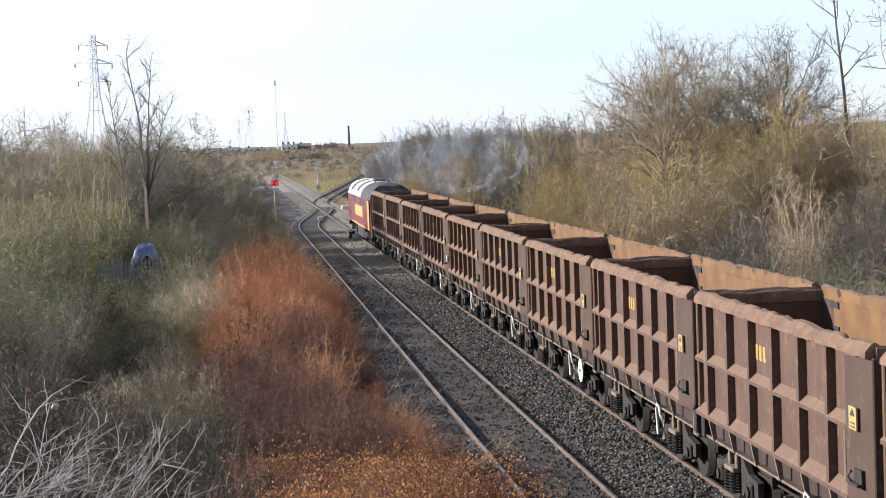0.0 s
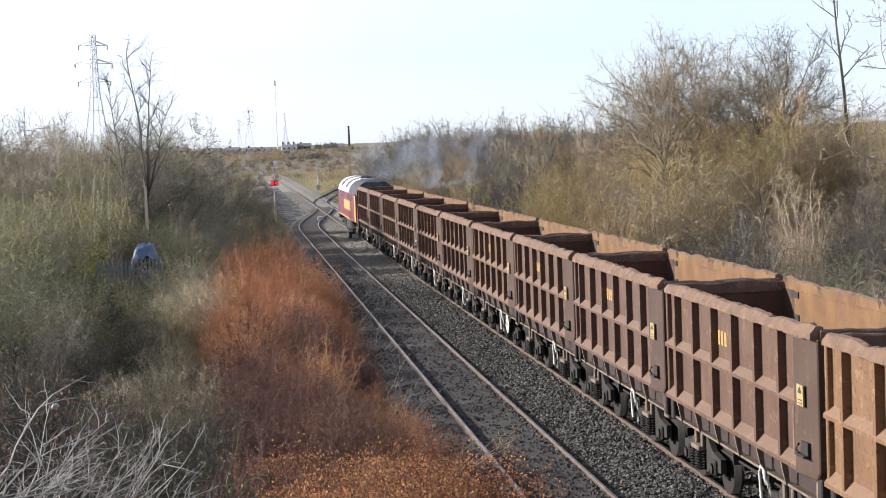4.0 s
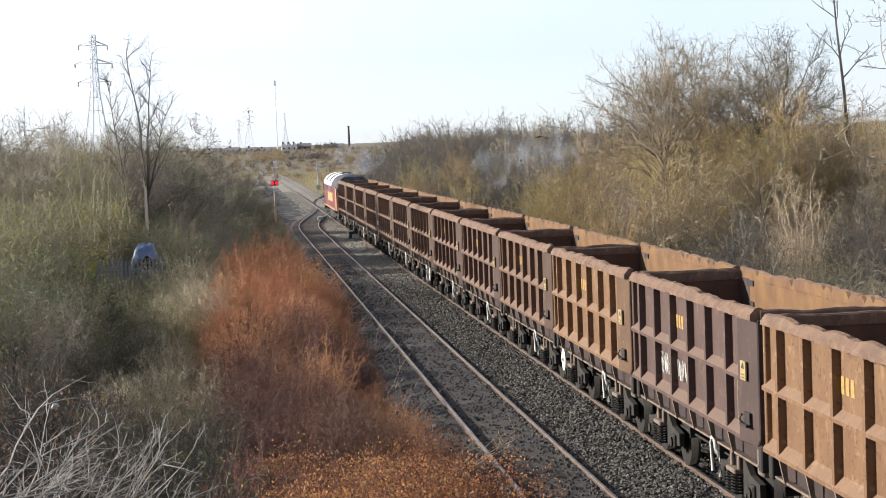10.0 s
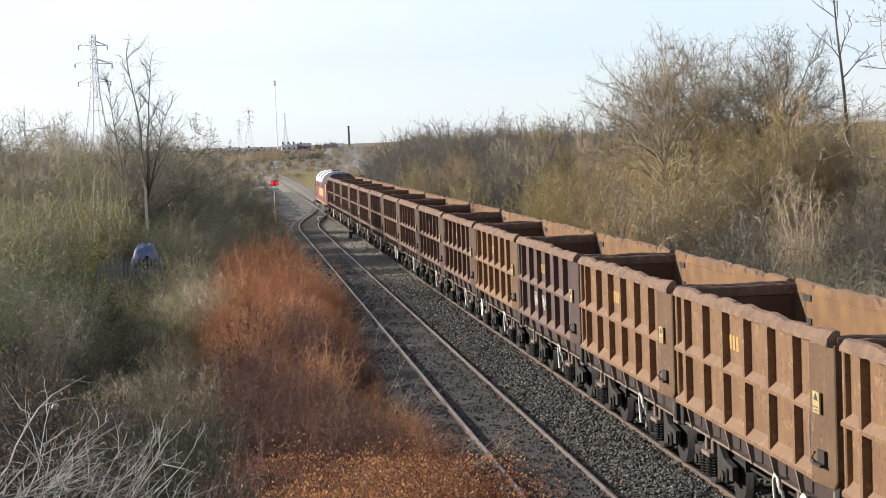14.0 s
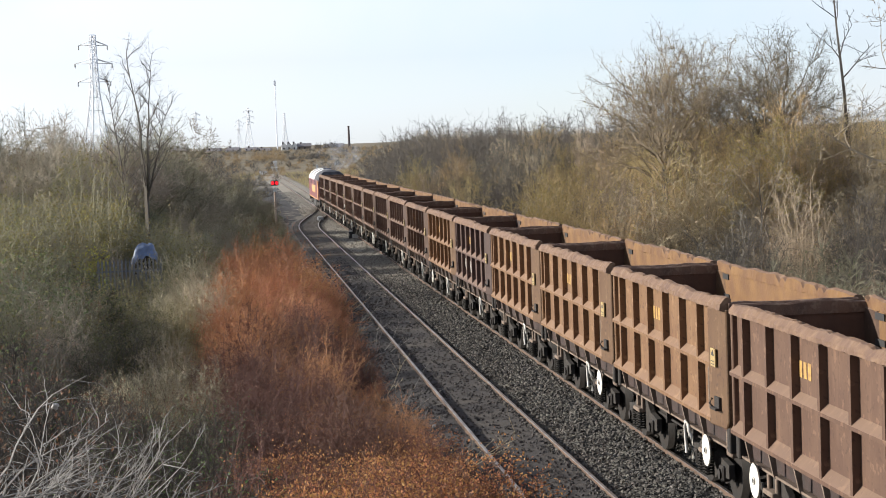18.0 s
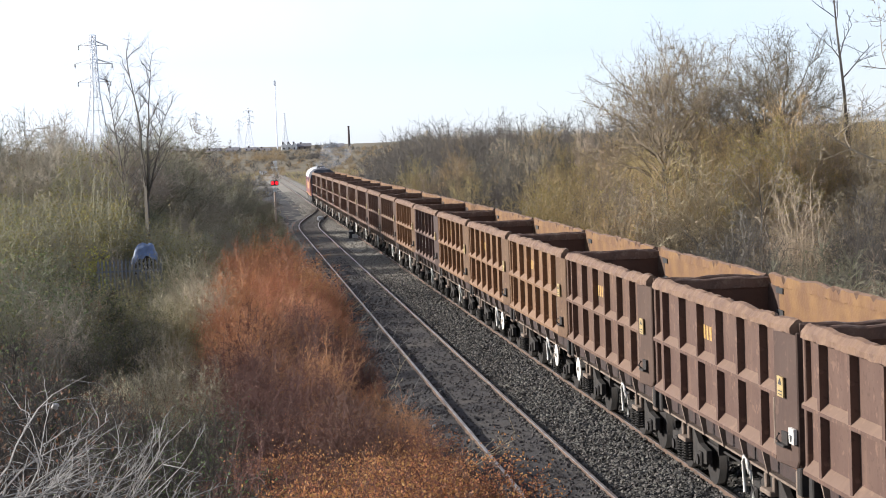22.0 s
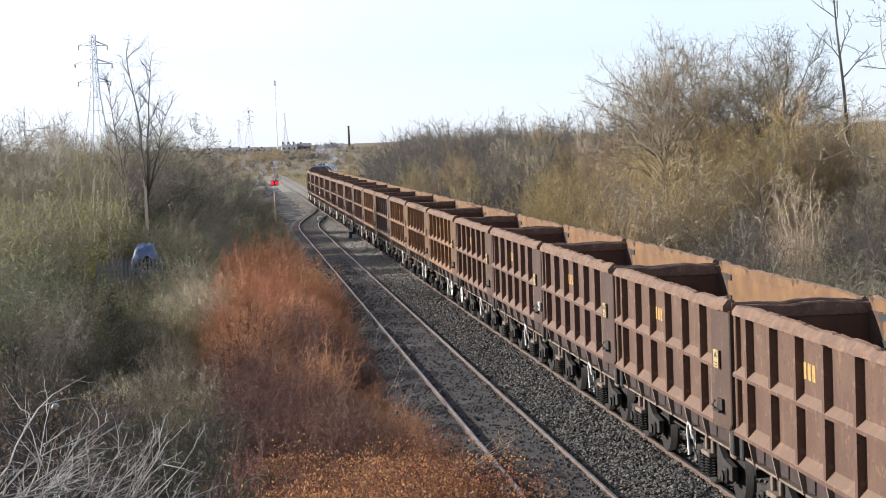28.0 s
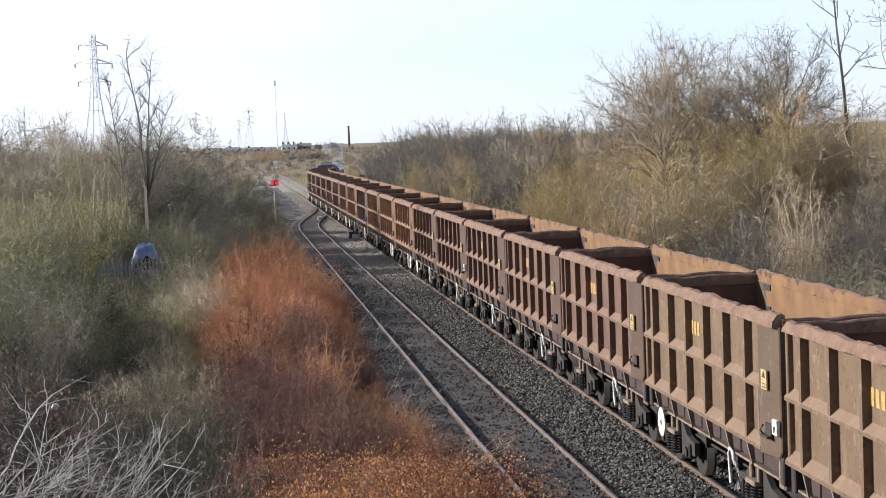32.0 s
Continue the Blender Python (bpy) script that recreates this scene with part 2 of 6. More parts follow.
def ground():
    xs = [-2600, -1200, -600, -300, -150, -80, -50] + [i * 1.5 - 36 for i in range(57)] + [56, 70, 100, 160, 300, 600, 1200, 2600]
    ys = [-400, -120, -40] + [i * 2.0 for i in range(110)] + [230 + i * 10 for i in range(70)] + [950, 1100, 1400, 1900, 2600, 3600]
    verts = [(x, y, ground_z(x, y)) for y in ys for x in xs]
    w = len(xs)
    faces = [(j * w + i, j * w + i + 1, (j + 1) * w + i + 1, (j + 1) * w + i) for j in range(len(ys) - 1) for i in range(w - 1)]
    me = bpy.data.meshes.new("ground")
    me.from_pydata(verts, [], faces)
    me.materials.append(M_GROUND)
    for f in me.polygons:
        f.use_smooth = True
    tagged(new("ground", me), "rough winter ground with brown grass and leaf litter", "ground", kind="structure")


def left_line(y):
    """Middle of the other line: straight, then it swings over and joins the train's line."""
    if y < 139:
        return XL
    if y < 161:
        return XL + 0.5 * 0.1 * (y - 139) ** 2 / 22
    if y < 173.8:
        return XL + 1.1 + 0.1 * (y - 161)
    if y < 195.8:
        return XT - 0.5 * 0.1 * (195.8 - y) ** 2 / 22
    return XT


def branch_line(y):
    """The train's way: straight through the junction, then off to the side."""
    if y < 194:
        return XT
    if y < 221:
        return XT + 0.5 * 0.0039 * (y - 194) ** 2
    return XT + 1.4216 + 0.1053 * (y - 221)


def right_line(y):
    return XT


def sweep(name, path, outline, y0, y1, step, materials, parent=None, label="", pick=None):
    """Draws an outline (across, up) along a line of the railway."""
    bm = bmesh.new()
    n = max(2, int((y1 - y0) / step) + 1)
    rings = []
    for i in range(n):
        y = y0 + (y1 - y0) * i / (n - 1)
        rings.append([bm.verts.new((path(y) + a, y, z)) for a, z in outline])
    k = len(outline)
    for p0, p1 in zip(rings, rings[1:]):
        for j in range(k):
            f = bm.faces.new((p0[j], p0[(j + 1) % k], p1[(j + 1) % k], p1[j]))
            f.material_index = pick(j) if pick else 0
    bm.faces.new(rings[0])
    bm.faces.new(rings[-1])
    bmesh.ops.recalc_face_normals(bm, faces=bm.faces[:])
    return part(name, bm, materials, parent, label)


def rails():
    for path, y0, y1, top, dz, what in ((right_line, -40, 700, M_RAILTOP, 0.0, "train"), (left_line, -40, 196, M_RAILTOP2, -0.005, "other"), (branch_line, 196, 380, M_RAILTOP2, -0.006, "branch")):
        track = new("railway_track")
        tagged(track, "running line with polished steel rails on grey ballast" if what == "train" else "branch line curving away from the junction" if what == "branch" else "second line with rusty rails on dark dirty ballast", "railway track", kind="structure")
        for side in (-1, 1):
            o = side * GAUGE / 2
            prof = [(o - 0.07, -0.16 + dz), (o + 0.07, -0.16 + dz), (o + 0.07, -0.145 + dz), (o + 0.012, -0.12 + dz), (o + 0.012, -0.045 + dz), (o + 0.035, -0.035 + dz), (o + 0.035, -0.008 + dz), (o + 0.026, dz), (o - 0.026, dz), (o - 0.035, -0.008 + dz), (o - 0.035, -0.035 + dz), (o - 0.012, -0.045 + dz), (o - 0.012, -0.12 + dz), (o - 0.07, -0.145 + dz)]
            sweep("rail", path, prof, y0, y1, 2.5, [M_RAIL, top], track, pick=lambda j: 1 if j in (6, 7, 8) else 0)
        if what == "other":
            bm = bmesh.new()
            box(bm, -1.25, 1.25, -0.125, 0.125, -0.24, -0.105, 0.01)
            first = part("sleeper", bm, M_SLEEPER, track, "weathered timber sleeper")
            first.location = (XL, 100, 0)
            for k in range(1, 134):
                y = 100 + 0.7 * k
                again("sleeper", first, track, (path(y), y, 0), -math.degrees(math.atan((path(y + 1) - path(y - 1)) / 2)))


def ballast():
    rng = random.Random(7)
    xs = [2.2, 3.0, 3.6] + [3.9 + 0.3 * i for i in range(26)] + [12.0, 12.8, 13.4]
    ys = [-40 + 0.8 * i for i in range(360)] + [250 + 6 * i for i in range(60)]

    def top(x, y):
        d = min(abs(x - XT), abs(x - left_line(y)))
        z = -0.125 - 0.02 * max(0, d - 1.2)
        if x < 4.2 or x > 11.0:
            e = max(4.2 - x, x - 11.0)
            z -= 0.27 * min(e, 1.9)
        return z + 0.02 * noise.noise((x * 2.0, y * 2.0, 0))
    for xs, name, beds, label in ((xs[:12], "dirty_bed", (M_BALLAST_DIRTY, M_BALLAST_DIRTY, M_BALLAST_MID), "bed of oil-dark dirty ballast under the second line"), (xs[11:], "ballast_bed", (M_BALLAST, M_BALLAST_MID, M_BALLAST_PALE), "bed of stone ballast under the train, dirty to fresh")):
        verts = [(x, y, top(x, y)) for y in ys for x in xs]
        w = len(xs)
        faces = [(j * w + i, j * w + i + 1, (j + 1) * w + i + 1, (j + 1) * w + i) for j in range(len(ys) - 1) for i in range(w - 1)]
        me = bpy.data.meshes.new(name)
        me.from_pydata(verts, [], faces)
        for m in beds:
            me.materials.append(m)
        for f in me.polygons:
            q = f.center
            # Near hedge shade and far sun painted along the bed, dark to pale.
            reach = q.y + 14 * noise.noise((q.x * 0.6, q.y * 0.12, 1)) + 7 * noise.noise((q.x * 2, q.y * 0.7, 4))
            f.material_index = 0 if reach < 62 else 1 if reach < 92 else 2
        tagged(new(name, me), label, "ballast", kind="structure")
    bed = sweep("branch_bed", branch_line, [(-2.6, -0.75), (-1.6, -0.15), (1.6, -0.15), (2.6, -0.75)], 205, 380, 5.0, [M_BALLAST])
    tagged(bed, "narrow ballast bed of the curving branch", "ballast", kind="structure")
    # loose stones on the bed, thickest beside the train's line
    base = [(-1, -1, -.6), (1, -1, -.6), (1, 1, -.6), (-1, 1, -.6), (-.6, -.7, .7), (.7, -.5, .6), (.5, .7, .8), (-.7, .6, .5)]
    quads = [(0, 1, 5, 4), (1, 2, 6, 5), (2, 3, 7, 6), (3, 0, 4, 7), (4, 5, 6, 7)]
    heaps = {"dirty": ([], []), "worn": ([], []), "fresh": ([], [])}
    for k in range(66000):
        y = 27 + 80 * rng.random() ** 1.6 if k < 58000 else rng.uniform(90, 260)
        x = rng.uniform(6.25, 8.9) if rng.random() < 0.66 else rng.uniform(3.9 if y < 140 else 6.0, 11.6)
        r = rng.uniform(0.02, 0.048) if k < 58000 else rng.uniform(0.022, 0.042)
        if x < 6.3:
            r *= 0.75
        a, t = rng.uniform(0, 6.28), rng.uniform(-0.7, 0.7)
        c, s = math.cos(a), math.sin(a)
        z = top(x, y) + r * 0.3
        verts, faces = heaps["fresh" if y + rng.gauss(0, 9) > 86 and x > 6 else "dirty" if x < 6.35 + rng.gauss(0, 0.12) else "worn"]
        i = len(verts)
        for u, v, w2 in base:
            u, v, w2 = u * r * rng.uniform(.7, 1.2), v * r * rng.uniform(.7, 1.2), (w2 + t * u) * r
            verts.append((x + u * c - v * s, y + u * s + v * c, z + w2))
        faces += [tuple(i + k for k in q) for q in quads]
    for tone, (verts, faces) in heaps.items():
        me = bpy.data.meshes.new("ballast_stones")
        me.from_pydata(verts, [], faces)
        me.materials.append({"dirty": M_STONE_DIRTY, "worn": M_STONE, "fresh": M_STONE_PALE}[tone])
        tagged(new("ballast_stones", me), {"dirty": "loose dirty ballast stones round the second line, darkened for hedge shade", "worn": "loose grey and buff ballast stones beside the train's line", "fresh": "loose pale ballast stones at the junction"}[tone], "ballast stones", kind="stuff")


ground()
rails()
ballast()


# ---- the train ----
PITCH_L, BODY_L = 9.5, 9.06      # spacing of the wagons, length of a body
HB = BODY_L / 2
RIB_Y = [HB - 0.80 - 1.31 * i for i in range(6)]


def prism_x(bm, outline, x0, x1, mi=0):
    """An outline in y and z drawn out along x."""
    a = [bm.verts.new((x0, y, z)) for y, z in outline]
    b = [bm.verts.new((x1, y, z)) for y, z in outline]
    k = len(outline)
    fs = [bm.faces.new((a[i], a[(i + 1) % k], b[(i + 1) % k], b[i])) for i in range(k)]
    fs += [bm.faces.new(a[::-1]), bm.faces.new(b)]
    for f in fs:
        f.material_index = mi
    bmesh.ops.recalc_face_normals(bm, faces=fs)
    return bm


def rim_bar(seed, length, across=False):
    """A battered capping along the top of a side, dented as the tippler left it; drawn along y."""
    rng = random.Random(seed)
    bm = bmesh.new()
    prof = [(-1.045, 3.30), (-1.045, 3.485), (-1.10, 3.515), (-1.165, 3.495), (-1.245, 3.40), (-1.25, 3.32), (-1.115, 3.285)]
    if across:
        prof = [(-0.05, 3.26), (-0.06, 3.44), (-0.03, 3.465), (0.05, 3.465), (0.075, 3.44), (0.07, 3.26)]
    n = 66 if not across else 16
    rings = []
    sag = 0.0
    for i in range(n + 1):
        y = -length / 2 + length * i / n
        sag = 0.93 * sag + rng.uniform(-0.012, 0.0105)
        roll = 0.028 * abs(math.sin(math.pi * (y - 0.3) / 1.31)) - 0.014      # bent up between the ribs
        notch = -rng.uniform(0.05, 0.13) if rng.random() < 0.09 else 0.0
        out = rng.uniform(-0.012, 0.012)
        rings.append([bm.verts.new((x + (out if x < -1.1 else 0) + rng.uniform(-0.006, 0.006), y, z + (sag + roll if z > 3.38 else 0) + (notch if -1.11 < x < 0 and z > 3.38 and not across else 0) + rng.uniform(-0.006, 0.006))) for x, z in prof])
    k = len(prof)
    for p0, p1 in zip(rings, rings[1:]):
        for j in range(k):
            f = bm.faces.new((p0[j], p0[(j + 1) % k], p1[(j + 1) % k], p1[j]))
            f.material_index = 1 if j == 0 else 0
    bm.faces.new(rings[0])
    bm.faces.new(rings[-1])
    bmesh.ops.recalc_face_normals(bm, faces=bm.faces[:])
    return bm


def plate(x0, x1, y0, y1, z0, z1, inside):
    """A steel sheet whose face towards inside (an axis direction) shows the ore-stained lining."""
    bm = bmesh.new()
    box(bm, x0, x1, y0, y1, z0, z1)
    bm.normal_update()
    for f in bm.faces:
        if f.normal.dot(Vector(inside)) > 0.9:
            f.material_index = 1
    return bm


def bogie(wagon, y, bolster_src=None):
    """A four-wheeled truck: bolster, two cast side frames, four coil nests, four axleboxes and two wheelsets."""
    bm = bmesh.new()
    box(bm, -0.95, 0.95, -0.22, 0.22, 0.52, 0.80, 0.03)
    box(bm, -0.3, 0.3, -0.3, 0.3, 0.80, 0.98, 0.03)
    bol = part("bogie", bm, M_FRAME, wagon, "dusty four-wheeled bogie")
    bol.location = (0, y, 0)
    bm = bmesh.new()
    prism_x(bm, [(-1.28, 0.42), (-1.28, 0.66), (-0.75, 0.72), (-0.42, 0.92), (0.42, 0.92), (0.75, 0.72), (1.28, 0.66), (1.28, 0.42), (0.98, 0.40), (0.62, 0.55), (0.40, 0.30), (-0.40, 0.30), (-0.62, 0.55), (-0.98, 0.40)], -1.03, -0.93)
    left = part("side_frame", bm, M_BOGIE, bol)
    again("side_frame", left, bol, rz=180)
    bm = bmesh.new()
    turns = [(-1.10 + 0.095 * math.cos(k * 1.0472), 0.095 * math.sin(k * 1.0472), 0.31 + k * 0.0082) for k in range(43)]
    tube(bm, turns, 0.019, None, 5)
    sp = part("coil_spring", bm, M_SPRING, bol)
    sp.location = (0, -0.17, 0)
    again("coil_spring", sp, bol, (0, 0.17, 0))
    again("coil_spring", sp, bol, (0, -0.17, 0), 180)
    again("coil_spring", sp, bol, (0, 0.17, 0), 180)
    bm = bmesh.new()
    box(bm, -1.17, -0.92, -0.27, 0.27, 0.66, 0.74, 0.015)
    for y0 in (-0.27, 0.17):
        box(bm, -1.10, -1.035, y0, y0 + 0.10, 0.70, 0.96, 0.015)
    be = part("bolster_end", bm, M_BRACKET, bol, "dusty cast bolster end")
    again("bolster_end", be, bol, rz=180)
    bm = bmesh.new()
    box(bm, -1.09, -0.92, -0.13, 0.13, 0.34, 0.60, 0.03)
    disc(bm, -1.12, -1.05, 0, 0.46, 0.09, 12)
    ab = part("axlebox", bm, M_FRAME, bol)
    ab.location = (0, -0.92, 0)
    again("axlebox", ab, bol, (0, 0.92, 0))
    again("axlebox", ab, bol, (0, -0.92, 0), 180)
    again("axlebox", ab, bol, (0, 0.92, 0), 180)
    ws = wheelset(bol, 0.46, -0.92)
    ws2 = again("wheelset", ws, bol, (0, 0.92, 0.46))
    return bol


def wheelset(parent, r, y):
    bm = bmesh.new()
    for s in (-1, 1):
        disc(bm, s * 0.69, s * 0.82, 0, 0, r, 26)
        disc(bm, s * 0.655, s * 0.69, 0, 0, r + 0.03, 26)
        disc(bm, s * 0.82, s * 0.86, 0, 0, r * 0.34, 14)
        for k in range(2):
            a = k * math.pi
            box(bm, s * 0.822, s * 0.828, math.cos(a) * 0.2 - 0.05, math.cos(a) * 0.2 + 0.05, -0.03, 0.03)
    tube(bm, [(-0.95, 0, 0), (0.95, 0, 0)], 0.075, None, 10)
    ob = part("wheelset", bm, M_WHEEL, parent, "two dark steel wheels on an axle")
    ob.location = (0, y, r)
    return ob


def wagon(seed, paint, plain, label):
    """An open iron-ore tippler wagon, built with its middle at the origin, on the rails."""
    rng = random.Random(seed)
    w = new("ore_wagon")
    tagged(w, label, "ore wagon", "wagons of the train")
    side = part("side_panel", plate(-1.115, -1.07, -HB + 0.05, HB - 0.05, 1.33, 3.36, (1, 0, 0)), [paint, M_INNER], w)
    again("side_panel", side, w, rz=180)
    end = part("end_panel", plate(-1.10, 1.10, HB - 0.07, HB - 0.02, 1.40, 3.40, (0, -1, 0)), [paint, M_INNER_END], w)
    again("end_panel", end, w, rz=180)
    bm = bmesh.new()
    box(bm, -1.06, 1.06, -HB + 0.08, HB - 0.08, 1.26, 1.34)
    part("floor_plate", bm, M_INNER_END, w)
    rim = part("rim", rim_bar(seed, BODY_L - 0.10), [M_RIM, M_INNER], w, "battered bare steel rim")
    again("rim", rim, w, rz=180)
    er = part("end_rim", rim_bar(seed + 50, 2.2, True), [M_RIM_DARK, M_RIM_DARK], w)
    er.rotation_euler, er.location = (0, 0, radians(90)), (0, HB - 0.05, -0.01)
    er2 = again("end_rim", er, w, (0, -HB + 0.05, -0.01), 90)
    # ribs, ledges and the plain plate at one end of each side
    bm = bmesh.new()
    prism(bm, [(-1.10, 1.50), (-1.10, 3.30), (-1.235, 3.30), (-1.235, 1.40)], -0.055, 0.055)
    rib = part("rib", bm, paint, w)
    rib.location = (0, RIB_Y[0], 0)
    for y in RIB_Y[1:]:
        again("rib", rib, w, (0, y + rng.uniform(-0.015, 0.015), 0))
    for y in RIB_Y:
        again("rib", rib, w, (0, -y, 0), 180)
    bm = bmesh.new()
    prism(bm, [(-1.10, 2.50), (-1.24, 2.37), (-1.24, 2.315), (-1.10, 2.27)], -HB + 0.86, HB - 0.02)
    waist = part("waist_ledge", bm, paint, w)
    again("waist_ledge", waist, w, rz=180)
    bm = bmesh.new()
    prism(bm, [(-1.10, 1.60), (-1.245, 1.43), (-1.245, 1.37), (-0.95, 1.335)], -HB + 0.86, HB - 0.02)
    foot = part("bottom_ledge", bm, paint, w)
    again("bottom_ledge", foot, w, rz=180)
    bm = bmesh.new()
    prism_x(bm, [(-HB, 1.46), (-HB, 3.33), (-HB + 0.88, 3.31), (-HB + 0.88, 1.33), (-HB + 0.12, 1.33)], -1.243, -1.095)
    for v in bm.verts:
        if v.co.y < -HB + 0.2:
            v.co.x += 0.085
    bmesh.ops.bevel(bm, geom=bm.edges[:], offset=0.018, segments=1, affect="EDGES")
    ep = part("end_plate", bm, plain, w, "plain dirty end plate")
    again("end_plate", ep, w, rz=180)
    bm = bmesh.new()
    box(bm, -1.20, -1.095, HB - 0.10, HB, 1.36, 3.32, 0.015)
    cp = part("corner_post", bm, paint, w)
    again("corner_post", cp, w, rz=180)
    bm = bmesh.new()
    box(bm, -1.225, -1.12, -0.03, 0.03, 1.58, 2.28, 0.012)
    dp = part("door_bar", bm, M_BRACKET, w)
    dp.location = (0, -HB + 1.0, 0)
    bm = bmesh.new()
    box(bm, -1.1225, -1.116, -HB + 0.90, -HB + 1.12, 1.66, 1.80, 0.002)
    part("repair_patch", bm, M_GREYPATCH, w, "small pale grey patch")
    # slots near the end of the lining
    bm = bmesh.new()
    box(bm, 1.045, 1.0685, -0.22, 0.22, -0.055, 0.055)
    sl = part("slot", bm, M_BLACK, w)
    sl.location = (0, HB - 0.72, 3.22)
    again("slot", sl, w, (0, HB - 0.72, 2.80))
    # underframe
    bm = bmesh.new()
    prism(bm, [(-0.98, 1.34), (-0.98, 0.98), (-0.84, 0.98), (-0.84, 1.34)], -HB - 0.02, HB + 0.02)
    sb = part("solebar", bm, M_SOLEBAR, w, "dark maroon solebar")
    again("solebar", sb, w, rz=180)
    bm = bmesh.new()
    prism(bm, [(-1.13, 1.03), (-1.13, 0.99), (-0.975, 0.965), (-0.975, 1.0)], -HB + 0.25, HB - 0.25)
    fl = part("solebar_flange", bm, M_BRACKET, w)
    again("solebar_flange", fl, w, rz=180)
    bm = bmesh.new()
    prism(bm, [(-1.12, 1.36), (-1.09, 1.0), (-1.15, 1.0), (-1.225, 1.36)], -0.028, 0.028)
    bk = part("bracket", bm, M_BRACKET, w)
    bk.location = (0, RIB_Y[0], 0)
    for y in RIB_Y[1:]:
        again("bracket", bk, w, (0, y, 0))
    for y in RIB_Y:
        again("bracket", bk, w, (0, -y, 0), 180)
    bm = bmesh.new()
    box(bm, -1.15, 1.15, -HB - 0.03, -HB + 0.16, 0.95, 1.36, 0.02)
    hs = part("headstock", bm, M_FRAME, w)
    again("headstock", hs, w, rz=180)
    bm = bmesh.new()
    box(bm, -1.12, -0.93, -HB + 0.02, -HB + 0.34, 0.86, 1.30, 0.03)
    st = part("step_bracket", bm, M_BRACKET, w)
    again("step_bracket", st, w, rz=180)
    bm = bmesh.new()
    tube(bm, [(0, -HB - 0.0, 1.02), (0, -HB - 0.19, 1.02)], 0.10, None, 8)
    box(bm, -0.16, 0.16, -HB - 0.185, -HB - 0.06, 0.90, 1.14, 0.03)
    cu = part("coupler", bm, M_FRAME, w)
    again("coupler", cu, w, rz=180)
    bm = bmesh.new()
    tube(bm, [(-0.35, -1.6, 0.86), (-0.35, 1.5, 0.86)], 0.16, None, 12)
    part("air_reservoir", bm, M_FRAME, w)
    bm = bmesh.new()
    for yy in (-1.2, 0.9):
        box(bm, -0.95, -0.25, yy, yy + 0.05, 0.66, 1.0)
    tube(bm, [(-0.85, -2.4, 0.72), (-0.85, 2.4, 0.72)], 0.022, None, 6)
    part("brake_rigging", bm, M_FRAME, w)
    for y in (-2.72, 2.72):
        bogie(w, y)
    # white brake lever guard
    bm = bmesh.new()
    tube(bm, [(-1.15, -1.50, 0.48), (-1.17, -1.50, 0.98), (-1.17, -1.58, 1.08), (-1.17, -1.72, 1.02), (-1.15, -1.80, 0.82)], 0.028, None, 6)
    part("lever_guard", bm, M_WHITE, w, "white painted lever guard")
    bm = bmesh.new()
    tube(bm, [(-1.16, -1.72, 0.92), (-1.16, -1.92, 0.86), (-1.16, -2.04, 0.46)], 0.032, None, 6)
    part("brake_lever", bm, M_WHITE, w, "white brake lever")
    # stiffeners on the ends, and an air hose
    bm = bmesh.new()
    box(bm, -0.05, 0.05, -HB - 0.05, -HB + 0.03, 1.42, 3.24, 0.01)
    er3 = part("end_rib", bm, paint, w)
    er3.location = (-0.62, 0, 0)
    for x in (0.0, 0.62):
        again("end_rib", er3, w, (x, 0, 0))
    for x in (-0.62, 0.0, 0.62):
        again("end_rib", er3, w, (x, 0, 0), 180)
    bm = bmesh.new()
    tube(bm, [(0.32, -HB - 0.02, 0.98), (0.32, -HB - 0.12, 0.86), (0.30, -HB - 0.15, 0.66), (0.26, -HB - 0.16, 0.60)], 0.025, None, 6)
    part("air_hose", bm, M_BLACK, w)
    # lettering as plain bars
    bm = bmesh.new()
    for k in range(3):
        box(bm, -1.1215, -1.117, 1.0 - k * 0.21, 1.14 - k * 0.21, 2.68, 2.92)
    mk = part("marking", bm, M_YELLOW, w, "yellow painted lettering")
    mk.location = (0, RIB_Y[2] - 1.2, 0.02)
    bm = bmesh.new()
    box(bm, -1.2495, -1.225, -HB + 0.42, -HB + 0.72, 2.34, 2.64)
    wp = part("warning_plate", bm, M_LABEL, w, "yellow warning plate")
    bm = bmesh.new()
    prism_x(bm, [(-HB + 0.47, 2.52), (-HB + 0.57, 2.62), (-HB + 0.67, 2.52)], -1.2535, -1.2505)
    box(bm, -1.2535, -1.2505, -HB + 0.47, -HB + 0.67, 2.37, 2.385)
    box(bm, -1.2535, -1.2505, -HB + 0.47, -HB + 0.67, 2.42, 2.435)
    part("plate_mark", bm, M_BLACK, wp)
    bm = bmesh.new()
    for k in range(7):
        box(bm, -1.122, -1.117, 0, 0.10, 1.66 + k * 0.085, 1.72 + k * 0.085)
    wl = part("data_panel", bm, M_YELLOW, w, "small yellow painted data lettering")
    wl.location = (0, RIB_Y[0] + 0.12, 0)
    bm = bmesh.new()
    box(bm, -1.30, -1.19, -HB + 0.30, -HB + 0.66, 1.62, 1.66, 0.008)
    tube(bm, [(-1.26, -HB + 0.62, 1.65), (-1.31, -HB + 0.62, 1.72), (-1.26, -HB + 0.62, 1.80)], 0.02, None, 6)
    box(bm, -1.235, -1.195, -HB + 0.30, -HB + 0.60, 1.66, 1.84)
    part("tie_hook", bm, M_FRAME, w)
    return w


